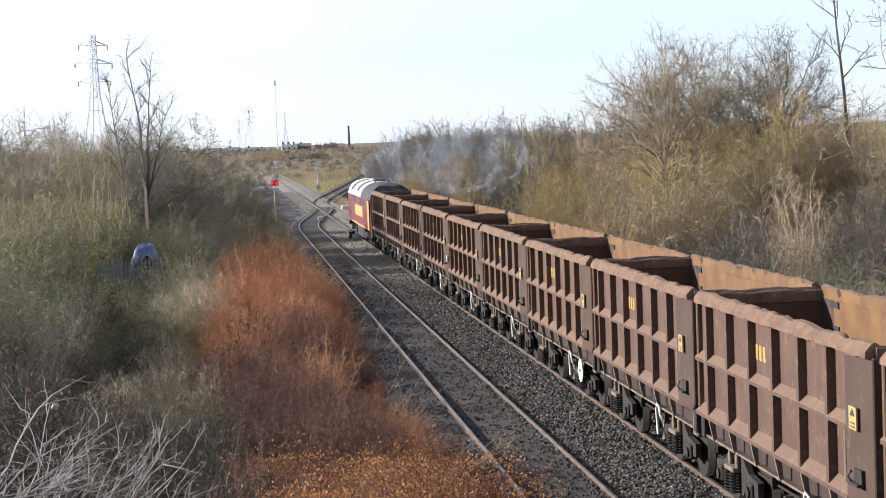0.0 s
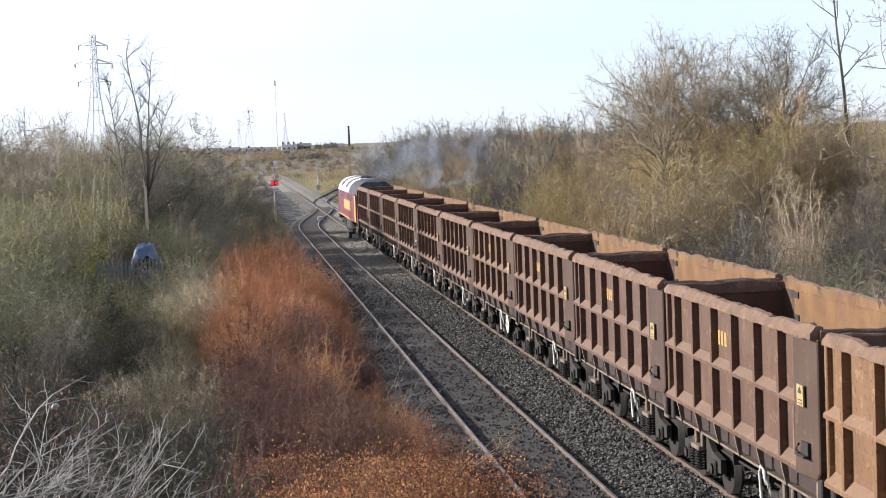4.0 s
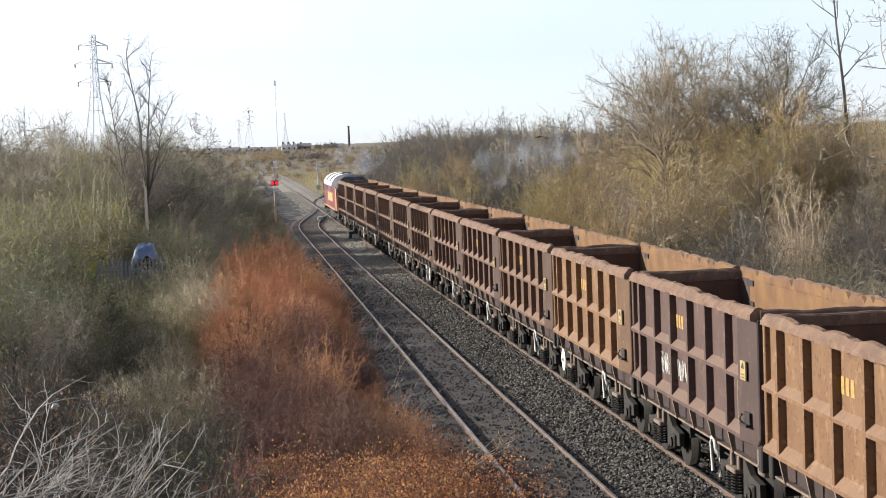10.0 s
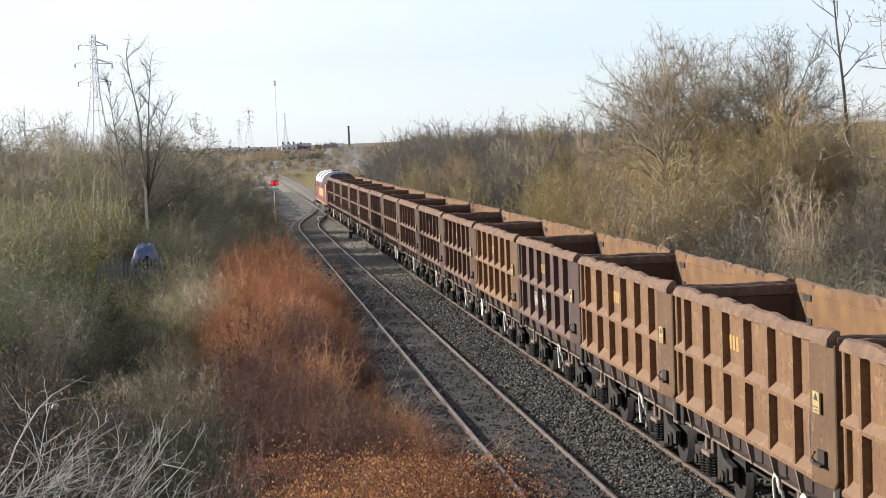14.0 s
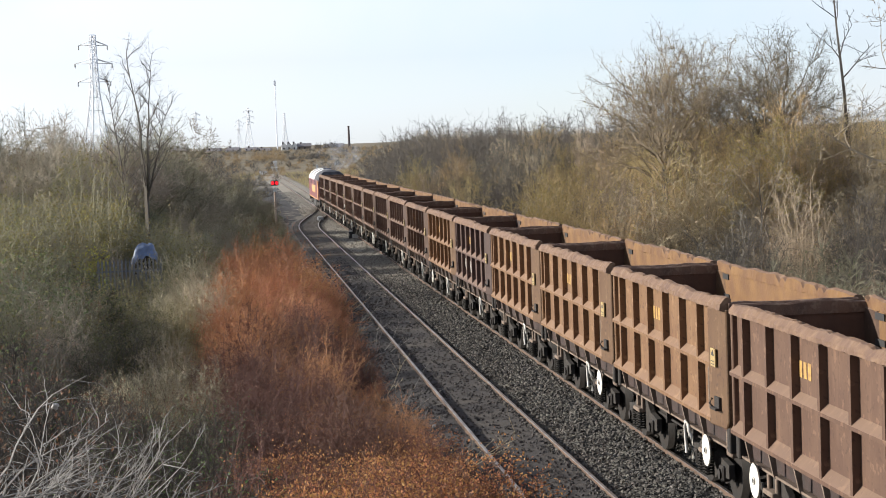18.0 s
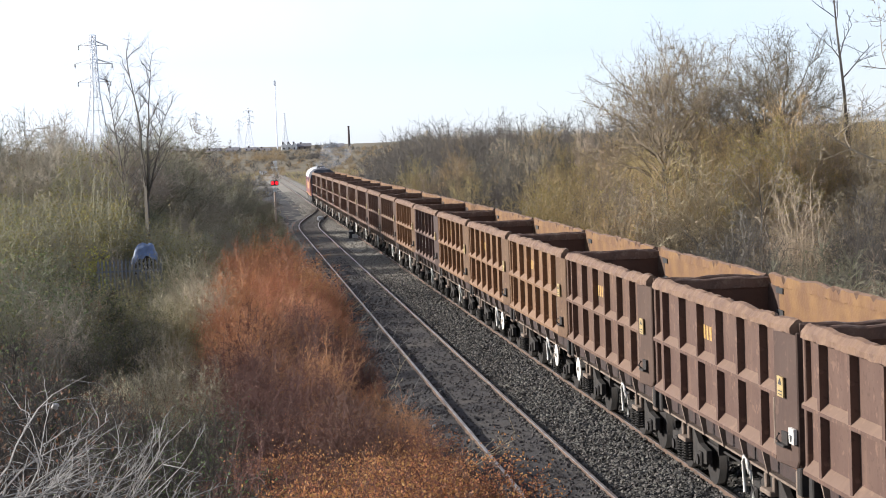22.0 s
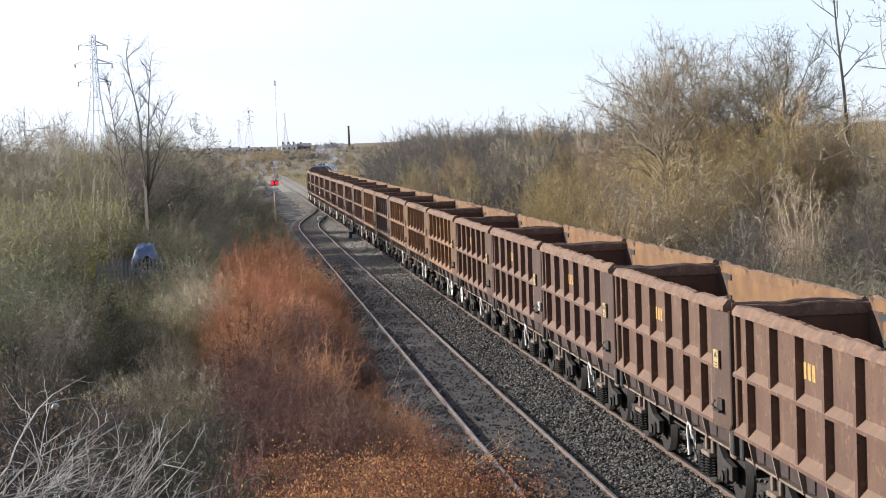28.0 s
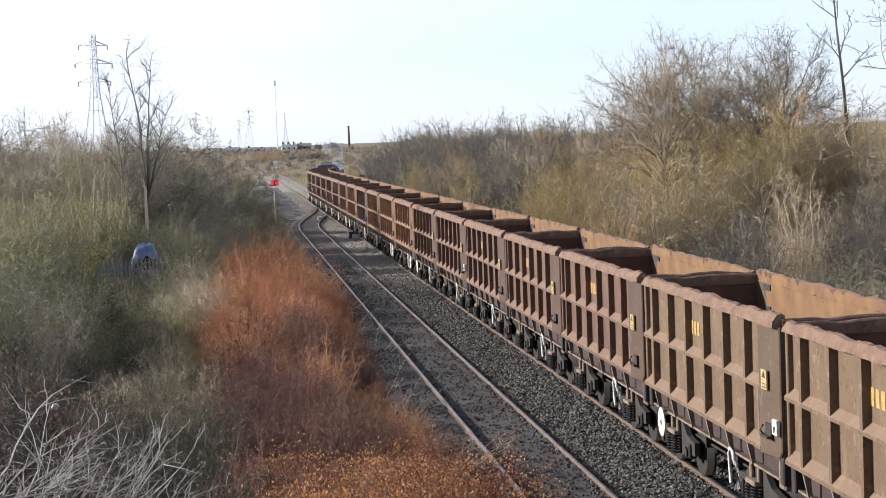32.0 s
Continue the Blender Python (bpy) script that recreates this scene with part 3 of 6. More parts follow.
def handbrake(w, y):
    """White spoked handwheel on the side of a wagon."""
    bm = bmesh.new()
    disc(bm, -1.215, -1.19, 0, 0, 0.275, 24)
    disc(bm, -1.235, -1.215, 0, 0, 0.06, 10)
    hw = part("handwheel", bm, M_WHITE, w, "white handbrake wheel")
    hw.location = (0, y, 0.80)
    bm = bmesh.new()
    disc(bm, -1.24, -1.232, 0, 0, 0.04, 10)
    part("hub", bm, M_BLACK, hw)
    bm = bmesh.new()
    tube(bm, [(-1.19, y, 0.80), (-0.92, y, 0.80)], 0.03, None, 6)
    box(bm, -1.0, -0.9, y - 0.06, y + 0.06, 0.75, 1.0)
    part("handwheel_shaft", bm, M_FRAME, w)


def d_plate(w):
    bm = bmesh.new()
    box(bm, -1.225, -1.17, -HB + 0.03, -HB + 0.27, 1.70, 1.93, 0.004)
    q = part("lamp_bracket", bm, M_WHITE, w, "small white bracket plate")
    bm = bmesh.new()
    prism_x(bm, [(-HB + 0.09, 1.83), (-HB + 0.22, 1.83), (-HB + 0.19, 1.73), (-HB + 0.14, 1.73)], -1.230, -1.2255)
    part("opening", bm, M_BLACK, q)


def paint(name, base, dark, light):
    """Faded wagon paint: soft mottling, fine rust chips, faint streaks and paler upward faces."""
    m = bpy.data.materials.new(name)
    m.use_nodes = True
    n, l = m.node_tree.nodes, m.node_tree.links
    b = n["Principled BSDF"]
    b.inputs["Roughness"].default_value = 0.8
    tc = n.new("ShaderNodeTexCoord")

    def layer(out, colour, stretch, scale, detail, lo, hi, top):
        mp = n.new("ShaderNodeMapping")
        mp.inputs["Scale"].default_value = stretch
        l.new(tc.outputs["Object"], mp.inputs["Vector"])
        t = n.new("ShaderNodeTexNoise")
        t.inputs["Scale"].default_value, t.inputs["Detail"].default_value = scale, detail
        l.new(mp.outputs[0], t.inputs["Vector"])
        r = n.new("ShaderNodeMapRange")
        r.inputs["From Min"].default_value, r.inputs["From Max"].default_value = lo, hi
        r.inputs["To Max"].default_value = top
        l.new(t.outputs["Fac"], r.inputs["Value"])
        return mix(out, colour, r.outputs["Result"])

    def mix(out, colour, fac):
        mx = n.new("ShaderNodeMix")
        mx.data_type = "RGBA"
        l.new(out, mx.inputs["A"])
        mx.inputs["B"].default_value = (*colour, 1)
        l.new(fac, mx.inputs["Factor"])
        return mx.outputs["Result"]
    col = n.new("ShaderNodeRGB")
    col.outputs[0].default_value = (*(c * 0.54 for c in base), 1)
    out = layer(col.outputs[0], tuple(c * 0.58 for c in dark), (1, 1, 1), 1.5, 5.0, 0.40, 0.62, 0.85)
    out = layer(out, tuple(c * 0.85 for c in light), (1, 5, 0.7), 1.5, 2.0, 0.52, 0.80, 0.35)
    out = layer(out, tuple(c * 0.9 for c in light), (1, 1, 1), 6.0, 2.0, 0.60, 0.68, 0.45)
    out = layer(out, (0.050, 0.024, 0.015), (1, 1, 1), 13.0, 3.0, 0.59, 0.67, 0.65)
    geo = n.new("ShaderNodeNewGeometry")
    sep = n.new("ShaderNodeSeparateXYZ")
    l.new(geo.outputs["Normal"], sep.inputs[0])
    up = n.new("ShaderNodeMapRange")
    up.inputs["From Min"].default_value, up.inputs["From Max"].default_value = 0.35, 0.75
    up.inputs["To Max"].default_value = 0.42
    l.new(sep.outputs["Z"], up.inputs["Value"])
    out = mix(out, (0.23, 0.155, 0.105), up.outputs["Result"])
    l.new(out, b.inputs["Base Color"])
    bp = n.new("ShaderNodeBump")
    bp.inputs["Strength"].default_value, bp.inputs["Distance"].default_value = 0.12, 0.03
    t = n.new("ShaderNodeTexNoise")
    t.inputs["Scale"].default_value, t.inputs["Detail"].default_value = 5.0, 2.0
    l.new(tc.outputs["Object"], t.inputs["Vector"])
    l.new(t.outputs["Fac"], bp.inputs["Height"])
    l.new(bp.outputs[0], b.inputs["Normal"])
    return m


def paints(name, base, dark, light):
    """The paint of the ribbed sides, and the dirtier one of the plain plates."""
    return paint(name, base, dark, light), paint("dirty_" + name, *(tuple(c * 0.66 for c in colour) for colour in (base, dark, light)))


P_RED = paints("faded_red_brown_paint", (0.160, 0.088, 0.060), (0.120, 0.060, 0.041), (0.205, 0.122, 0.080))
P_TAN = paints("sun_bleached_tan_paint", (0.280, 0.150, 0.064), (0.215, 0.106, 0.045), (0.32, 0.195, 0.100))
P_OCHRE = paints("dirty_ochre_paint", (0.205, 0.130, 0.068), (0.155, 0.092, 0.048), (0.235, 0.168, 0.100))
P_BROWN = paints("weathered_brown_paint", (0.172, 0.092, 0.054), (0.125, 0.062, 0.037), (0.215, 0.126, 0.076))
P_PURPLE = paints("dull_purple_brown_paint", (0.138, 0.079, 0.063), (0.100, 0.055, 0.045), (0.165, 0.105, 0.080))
KINDS = {
    "r": wagon(11, *P_RED, "rusty red-brown open ore wagon with ribbed sides, empty"),
    "b": wagon(17, *P_BROWN, "weathered brown open ore wagon with ribbed sides, empty"),
    "t": wagon(23, *P_TAN, "sun-bleached tan open ore wagon with battered rim, empty"),
    "o": wagon(37, *P_OCHRE, "dirty ochre open ore wagon with scraped ribbed sides, empty"),
    "p": wagon(41, *P_PURPLE, "dull purple-brown open ore wagon with ribbed sides, empty"),
}
ORDER = "rrbrbrbrrbtptttbrrbboobrr"
WAGONS, first_of = [], {}
for i, k in enumerate(ORDER):
    if k not in first_of:
        first_of[k] = KINDS[k]
        WAGONS.append(KINDS[k])
    else:
        WAGONS.append(copy_thing(KINDS[k], pose(XT, 0, 0)))
for i in (6, 13, 14):
    handbrake(WAGONS[i], -HB + 1.35)
for i in (10, 15, 20):
    handbrake(WAGONS[i], HB - 1.25)
def chalk(w):
    """White scrawl on two panels."""
    for y0 in (RIB_Y[1] - 0.7, RIB_Y[2] - 0.7):
        bm = bmesh.new()
        for k in range(8):
            tube(bm, [(-1.121, y0 - 0.12 + k * 0.10 + 0.10 * math.cos(a * 0.7 + k * y0), 1.93 + 0.20 * math.sin(a * 0.9 + k * 1.7)) for a in range(8)], 0.008, None, 4)
        part("chalk_mark", bm, M_WHITE, w, "white chalk scrawl")


chalk(WAGONS[11])
for i in (16, 20, 21, 3):
    d_plate(WAGONS[i])


def locomotive():
    """A six-axle diesel locomotive, middle at the origin."""
    lo = new("diesel_locomotive")
    tagged(lo, "maroon diesel locomotive with gold band and pale grey roof", "locomotive")
    half, hw = 10.55, 1.32
    arch = [(1.32, 1.15), (1.32, 2.95), (1.24, 3.25), (1.05, 3.52), (0.75, 3.72), (0.38, 3.83), (0.0, 3.87)]

    def shell(name, y0, y1, cuts, material, lo_z, hi_z, bulge=0.0):
        bm = bmesh.new()
        pts = [(x, z) for x, z in arch if lo_z - 0.01 <= z <= hi_z + 0.01]
        ring = pts + [(-x, z) for x, z in reversed(pts) if x > 0]
        return prism(bm, [(x * (1 + bulge), z + bulge) for x, z in ring], y0, y1), material
    bm, m = shell("body", -half + 1.6, half - 1.6, 0, M_MAROON, 1.0, 2.96)
    body = part("body", bm, M_MAROON, lo)
    bm, m = shell("roof", -half + 1.6, -3.0, 0, M_ROOFD, 2.94, 3.9)
    part("engine_roof", bm, M_ROOFD, lo, "sooty dark roof over the engine")
    bm, m = shell("roof", -3.0, half - 1.6, 0, M_ROOFW, 2.94, 3.9)
    part("cooler_roof", bm, M_ROOFW, lo, "pale grey roof")
    # cabs with raked ends
    for s in (-1, 1):
        bm = bmesh.new()
        a = [(x, s * (half - 1.6), z) for x, z in arch] + [(-x, s * (half - 1.6), z) for x, z in reversed(arch) if x > 0]
        b = [(x * 0.93, s * (half - (0.0 if z < 2.3 else 0.05 + (z - 2.3) * 0.62)), min(z, 3.72)) for x, y, z in a]
        va, vb = [bm.verts.new(q) for q in a], [bm.verts.new(q) for q in b]
        k = len(a)
        for i in range(k):
            f = bm.faces.new((va[i], va[(i + 1) % k], vb[(i + 1) % k], vb[i]))
            f.material_index = 1 if a[i][2] > 2.9 and a[(i + 1) % k][2] > 2.9 else 0
        bm.faces.new(vb).material_index = 2 if s < 0 else 0
        bmesh.ops.recalc_face_normals(bm, faces=bm.faces[:])
        cab = part("cab", bm, [M_MAROON, M_ROOFW if s > 0 else M_ROOFD, M_ROOFD], lo, "cab with raked end")
        bm = bmesh.new()
        for x0, x1 in ((-1.0, -0.08), (0.08, 1.0)):
            box(bm, x0, x1, s * (half - 0.42), s * (half - 0.30), 2.55, 3.15)
        part("windscreen", bm, M_GLASS, cab)
        bm = bmesh.new()
        box(bm, -1.335, -1.30, s * (half - 1.45), s * (half - 0.75), 2.35, 2.95)
        part("side_window", bm, M_GLASS, cab)
        bm = bmesh.new()
        box(bm, -1.33, -1.29, s * (half - 1.62), s * (half - 2.25), 1.2, 2.92)
        part("cab_door", bm, M_MAROON, cab)
        bm = bmesh.new()
        box(bm, -1.25, 1.25, s * (half + 0.02), s * (half - 0.3), 0.75, 1.25, 0.05)
        part("buffer_beam", bm, M_BLACK, cab)
        for x in (-0.87, 0.87):
            bm = bmesh.new()
            tube(bm, [(x, s * half, 1.05), (x, s * (half + 0.4), 1.05)], 0.09, None, 10)
            tube(bm, [(x, s * (half + 0.4), 1.05), (x, s * (half + 0.44), 1.05)], 0.23, None, 16)
            part("buffer", bm, M_BLACK, lo)
    for x in (-1.3245, 1.3245):
        bm = bmesh.new()
        box(bm, x - 0.004, x + 0.004, -4.6, 2.2, 1.75, 2.4)
        part("gold_band", bm, M_GOLD, lo, "broad gold band")
    bm = bmesh.new()
    box(bm, -1.336, -1.322, -half + 0.5, -half + 1.7, 1.2, 2.9)
    part("yellow_end_panel", bm, M_GOLD, lo)
    bm = bmesh.new()
    box(bm, -1.334, -1.322, -half + 3.5, half - 1.7, 1.16, 1.26)
    part("sill_stripe", bm, M_GOLD, lo)
    for y0, y1 in ((-6.6, -4.4), (-4.1, -1.9), (1.6, 3.8), (4.1, 6.3)):
        for x in (-1.332,):
            bm = bmesh.new()
            for k in range(7):
                box(bm, x - 0.006, x + 0.004, y0, y1, 2.5 + k * 0.06, 2.535 + k * 0.06)
            part("side_grille", bm, M_ROOFD, lo)
    for y0, y1 in ((4.6, 6.6), (-0.6, 1.4)):
        bm, m = shell("grille", y0, y1, 0, M_ROOFD, 3.2, 3.9, 0.006)
        part("roof_grille", bm, M_ROOFD, lo, "dark roof grille")
    bm = bmesh.new()
    box(bm, -0.35, 0.35, -2.2, -1.2, 3.8, 3.98, 0.04)
    part("exhaust_port", bm, M_ROOFD, lo)
    bm = bmesh.new()
    box(bm, -1.2, 1.2, -2.4, 2.4, 0.35, 1.12, 0.12)
    part("fuel_tank", bm, M_BLACK, lo)
    for yb in (-6.4, 6.4):
        bm = bmesh.new()
        box(bm, -0.9, 0.9, -2.5, 2.5, 0.62, 1.05, 0.06)
        bg = part("bogie", bm, M_FRAME, lo)
        bg.location = (0, yb, 0)
        bm = bmesh.new()
        prism_x(bm, [(-2.6, 0.5), (-2.6, 0.85), (2.6, 0.85), (2.6, 0.5), (1.4, 0.5), (1.0, 0.66), (-1.0, 0.66), (-1.4, 0.5)], -1.16, -1.02)
        fr = part("side_frame", bm, M_BOGIE, bg)
        again("side_frame", fr, bg, rz=180)
        ws = wheelset(bg, 0.53, -2.05)
        again("wheelset", ws, bg, (0, 0.0, 0.53))
        again("wheelset", ws, bg, (0, 2.05, 0.53))
    return lo


LOCO = locomotive()


# ---- plants ----
class Growth:
    """Collects tapered three-sided twigs and small leaves."""

    def __init__(self, seed):
        self.r = random.Random(seed)
        self.v, self.f = [], []
        self.lv, self.lf = [], []
        self.thin = 0.0048
        self.cut = (0, 0)      # where the trunk ends and the crown begins

    def piece(self, a, b, ra, rb):
        d = (b - a)
        if d.length < 1e-6:
            return
        d.normalize()
        p = d.orthogonal().normalized()
        q = d.cross(p)
        i = len(self.v)
        dirs = [p, p * -0.5 + q * 0.866, p * -0.5 - q * 0.866]
        self.v += [a + e * ra for e in dirs]
        if rb < 0.0012:
            self.v.append(b)
            self.f += [(i, i + 1, i + 3), (i + 1, i + 2, i + 3), (i + 2, i, i + 3)]
        else:
            self.v += [b + e * rb for e in dirs]
            self.f += [(i + k, i + (k + 1) % 3, i + 3 + (k + 1) % 3, i + 3 + k) for k in range(3)]

    def leaf(self, at, size):
        r = self.r
        d = Vector((r.gauss(0, 1), r.gauss(0, 1), r.gauss(0.2, 0.8))).normalized()
        s = d.orthogonal().normalized()
        s.rotate(Matrix.Rotation(r.uniform(0, 6.28), 3, d))
        n = d.cross(s) * size * 0.18
        i = len(self.lv)
        self.lv += [at, at + d * size * 0.5 + s * size * 0.3 + n, at + d * size, at + d * size * 0.5 - s * size * 0.3 + n]
        self.lf += [(i, i + 1, i + 2), (i, i + 2, i + 3)]

    def branch(self, start, way, length, radius, depth, bend=0.25, lift=0.12, kids=5, segs=4, spread=0.7, leafy=0.0, leaf_size=0.06, shrink=0.5):
        """A wandering branch with side branches; depth 0 is a twig."""
        r = self.r
        p, d = Vector(start), Vector(way).normalized()
        step = length / segs
        points = [p.copy()]
        tip = 0.0 if depth == 0 else radius * 0.3
        for s in range(segs):
            d = (d + Vector((r.gauss(0, bend), r.gauss(0, bend), r.gauss(lift, bend * 0.6)))).normalized()
            q = p + d * step
            self.piece(p, q, radius + (tip - radius) * s / segs, radius + (tip - radius) * (s + 1) / segs)
            p = q
            points.append(p.copy())
            if leafy and depth <= 1:
                for _ in range(int(leafy) + (1 if r.random() < leafy % 1 else 0)):
                    self.leaf(p + Vector((r.gauss(0, 1), r.gauss(0, 1), r.gauss(0, 1))) * 0.05, leaf_size * r.uniform(0.6, 1.4))
        if depth:
            for _ in range(kids):
                u = r.uniform(0.25, 1.0) * segs
                k = min(int(u), segs - 1)
                at = points[k].lerp(points[k + 1], u - k)
                along = (points[k + 1] - points[k]).normalized()
                side = Vector((r.gauss(0, 1), r.gauss(0, 1), r.gauss(0.25, 0.8))).normalized()
                self.branch(at, along * (1 - spread) + side * spread, length * shrink * r.uniform(0.6, 1.25), max(self.thin, radius * 0.5), depth - 1,
                            bend, lift, max(2, kids - 1), max(2, segs - 1), spread, leafy, leaf_size, shrink)

    def sprig(self, start, way, length, radius, sub=3, leafy=0.0, leaf_size=0.05, crook=0.32):
        """A short crooked twig with a few side shoots."""
        r = self.r
        p, d = Vector(start), Vector(way).normalized()
        for s in range(3):
            d = (d + Vector((r.gauss(0, crook), r.gauss(0, crook), r.gauss(0.04, crook)))).normalized()
            q = p + d * (length / 3)
            self.piece(p, q, radius * (1 - 0.25 * s), radius * (0.75 - 0.25 * s) if s < 2 else 0)
            for _ in range(sub // 3 + (1 if r.random() < sub % 3 / 3 else 0)):
                e = (d + Vector((r.gauss(0, 0.7), r.gauss(0, 0.7), r.gauss(0.1, 0.7)))).normalized()
                tip = q + e * length * r.uniform(0.25, 0.6)
                self.piece(q, tip, radius * 0.6, 0)
                if leafy and r.random() < leafy:
                    self.leaf(tip, leaf_size * r.uniform(0.6, 1.4))
            p = q
            if leafy and r.random() < leafy:
                self.leaf(p, leaf_size * r.uniform(0.6, 1.4))

    def dome(self, foot, height, width, stems, twigs=13, twig=0.5, radius=0.016, low=0.1, sub=3, leafy=0.0, leaf_size=0.05, lobe=0.0, inner=0.3):
        """Stems fan out from a foot and break into fine twigs towards an uneven rounded outline."""
        r = self.r
        foot = Vector(foot)
        for k in range(stems):
            el = math.asin(1 - (1 - low) * (k + r.random()) / stems)
            a = k * 2.39996 + r.gauss(0, 0.2)
            swell = 0.82 + 0.62 * noise.noise((math.cos(a) * math.cos(el) * 1.5 + lobe, math.sin(a) * math.cos(el) * 1.5, math.sin(el) * 1.5)) + r.uniform(-0.1, 0.1)
            swell = min(swell, 0.98 - 0.12 * math.sin(el))
            tip = Vector((math.cos(a) * math.cos(el) * width / 2, math.sin(a) * math.cos(el) * width / 2, height * math.sin(el))) * swell
            base = Vector((math.cos(a) * width * 0.07, math.sin(a) * width * 0.07, 0))
            bow = base.lerp(tip, 0.5) + Vector((0, 0, height * 0.10 * (1 - math.sin(el))))
            pts = []
            for i in range(6):
                u = i / 5
                q = base * (1 - u) ** 2 + bow * 2 * u * (1 - u) + tip * u * u
                pts.append(foot + q + Vector((r.gauss(0, 1), r.gauss(0, 1), r.gauss(0, 1))) * 0.022 * height * u)
            for i in range(5):
                self.piece(pts[i], pts[i + 1], radius + (self.thin - radius) * i / 5, radius + (self.thin - radius) * (i + 1) / 5)
            out = tip.normalized()
            for _ in range(twigs):
                u = (inner + (1 - inner) * r.random() ** 0.7) * 5
                i = min(int(u), 4)
                way = (pts[i + 1] - pts[i]).normalized() * 0.3 + out * 0.4 + Vector((r.gauss(0, 0.75), r.gauss(0, 0.75), r.gauss(0.1, 0.6)))
                self.sprig(pts[i].lerp(pts[i + 1], u - i), way, twig * r.uniform(0.5, 1.25), self.thin, sub, leafy, leaf_size)

    def mesh(self, name, material, leaves=False):
        me = bpy.data.meshes.new(name)
        me.from_pydata(self.lv if leaves else self.v, [], self.lf if leaves else self.f)
        me.materials.append(material)
        return me


def plant(name, growth, wood, leaf=None, wood_part="wood", leaf_part="foliage"):
    """A plant as a thing: an Empty at its foot with its wood and, where it has them, its leaves."""
    ob = new(name)
    nv, nf = growth.cut
    if nv:
        crown = Growth(0)
        crown.v, crown.f = growth.v[nv:], [tuple(i - nv for i in f) for f in growth.f[nf:]]
        growth.v, growth.f = growth.v[:nv], growth.f[:nf]
        c = new("crown", crown.mesh("crown", wood))
        c.parent = ob
    s = new(wood_part, growth.mesh(wood_part, M_BARK_DARK if nv else wood))
    s.parent = ob
    if leaf and growth.lv:
        c = new(leaf_part, growth.mesh(leaf_part, leaf, True))
        c.parent = ob
    return ob


def round_shrub(seed, height, width, stems, wood, leaf=None, leafy=0.0, leaf_size=0.05, twigs=22, twig=0.55, thin=0.0078, name="bare_shrub", low=0.02, sub=5, radius=0.013, inner=0.25):
    g = Growth(seed)
    g.thin = thin
    g.dome((0, 0, -0.15), height, width, stems, twigs, twig, radius, low, sub, leafy, leaf_size, seed * 1.7, inner)
    return plant(name, g, wood, leaf)


def tree(seed, height, trunk, wood, leaf=None, leafy=0.0, limbs=9, bare=0.35, spread=0.62, name="bare_tree", lean=0.0, reach=0.5, leaf_size=0.09, kids=6, twist=0.16, thin=0.011, sway=0.05):
    g = Growth(seed)
    g.thin = thin
    p = Vector((0, 0, -0.3))
    d = Vector((lean, 0, 1)).normalized()
    segs = 9
    pts = [p.copy()]
    for s in range(segs):
        d = (d + Vector((g.r.gauss(0, sway), g.r.gauss(0, sway), 0.06 if sway > 0.03 else 0))).normalized()
        q = p + d * (height * 0.9 / segs)
        r0, r1 = trunk * (1 - 0.92 * s / segs), trunk * (1 - 0.92 * (s + 1) / segs)
        g.piece(p, q, r0, r1)
        g.piece(p, q, r0 * 0.97, r1 * 0.97)
        p = q
        pts.append(p.copy())
    g.cut = (len(g.v), len(g.f))
    for k in range(limbs):
        u = (bare + (1 - bare) * (k + g.r.random()) / limbs) * segs
        i = min(int(u), segs - 1)
        at = pts[i].lerp(pts[i + 1], u - i)
        a = k * 2.4 + g.r.uniform(-0.5, 0.5)
        up = 0.35 + 0.6 * (u / segs)
        way = Vector((math.cos(a) * spread, math.sin(a) * spread, up))
        size = height * reach * (1.1 - 0.65 * u / segs) * g.r.uniform(0.8, 1.15)
        g.branch(at, way, size, trunk * 0.42 * (1.15 - u / segs), 3, twist, 0.05, kids, 5, 0.6, leafy, leaf_size, 0.45)
    return plant(name, g, wood, leaf, "trunk", "foliage")


def set_at(ob, x, y, scale=1.0, rz=0.0, z=None, tall=1.0):
    ob.location = (x, y, ground_z(x, y) if z is None else z)
    ob.rotation_euler = (0, 0, rz)
    ob.scale = (scale, scale, scale * tall)
    return ob


def planted(kinds, spots, label, category, group, even=False):
    """Sets the kinds of plant out over the spots: x, y, scale."""
    rng = random.Random(len(spots) * 7 + 1)
    used = set()
    for x, y, s, pick in spots:
        k = pick % len(kinds)
        if k not in used:
            used.add(k)
            ob = kinds[k]
        else:
            ob = kinds[k].copy()
            scene.collection.objects.link(ob)
            for c in kinds[k].children:
                cc = c.copy()
                scene.collection.objects.link(cc)
                cc.parent = ob
        set_at(ob, x, y, s, rng.uniform(0, 6.28), tall=1.0 if even else rng.uniform(0.85, 1.15))
        tagged(ob, label[k] if isinstance(label, (list, tuple)) else label, category, group)


def scatter(seed, inside, count_tries, gap):
    """Spots no nearer to one another than gap(x, y)."""
    rng = random.Random(seed)
    spots = []
    for _ in range(count_tries):
        x, y = inside(rng)
        if x is None:
            continue
        g = gap(x, y)
        if all((x - a) ** 2 + (y - b) ** 2 > g * g for a, b in spots):
            spots.append((x, y))
    return spots


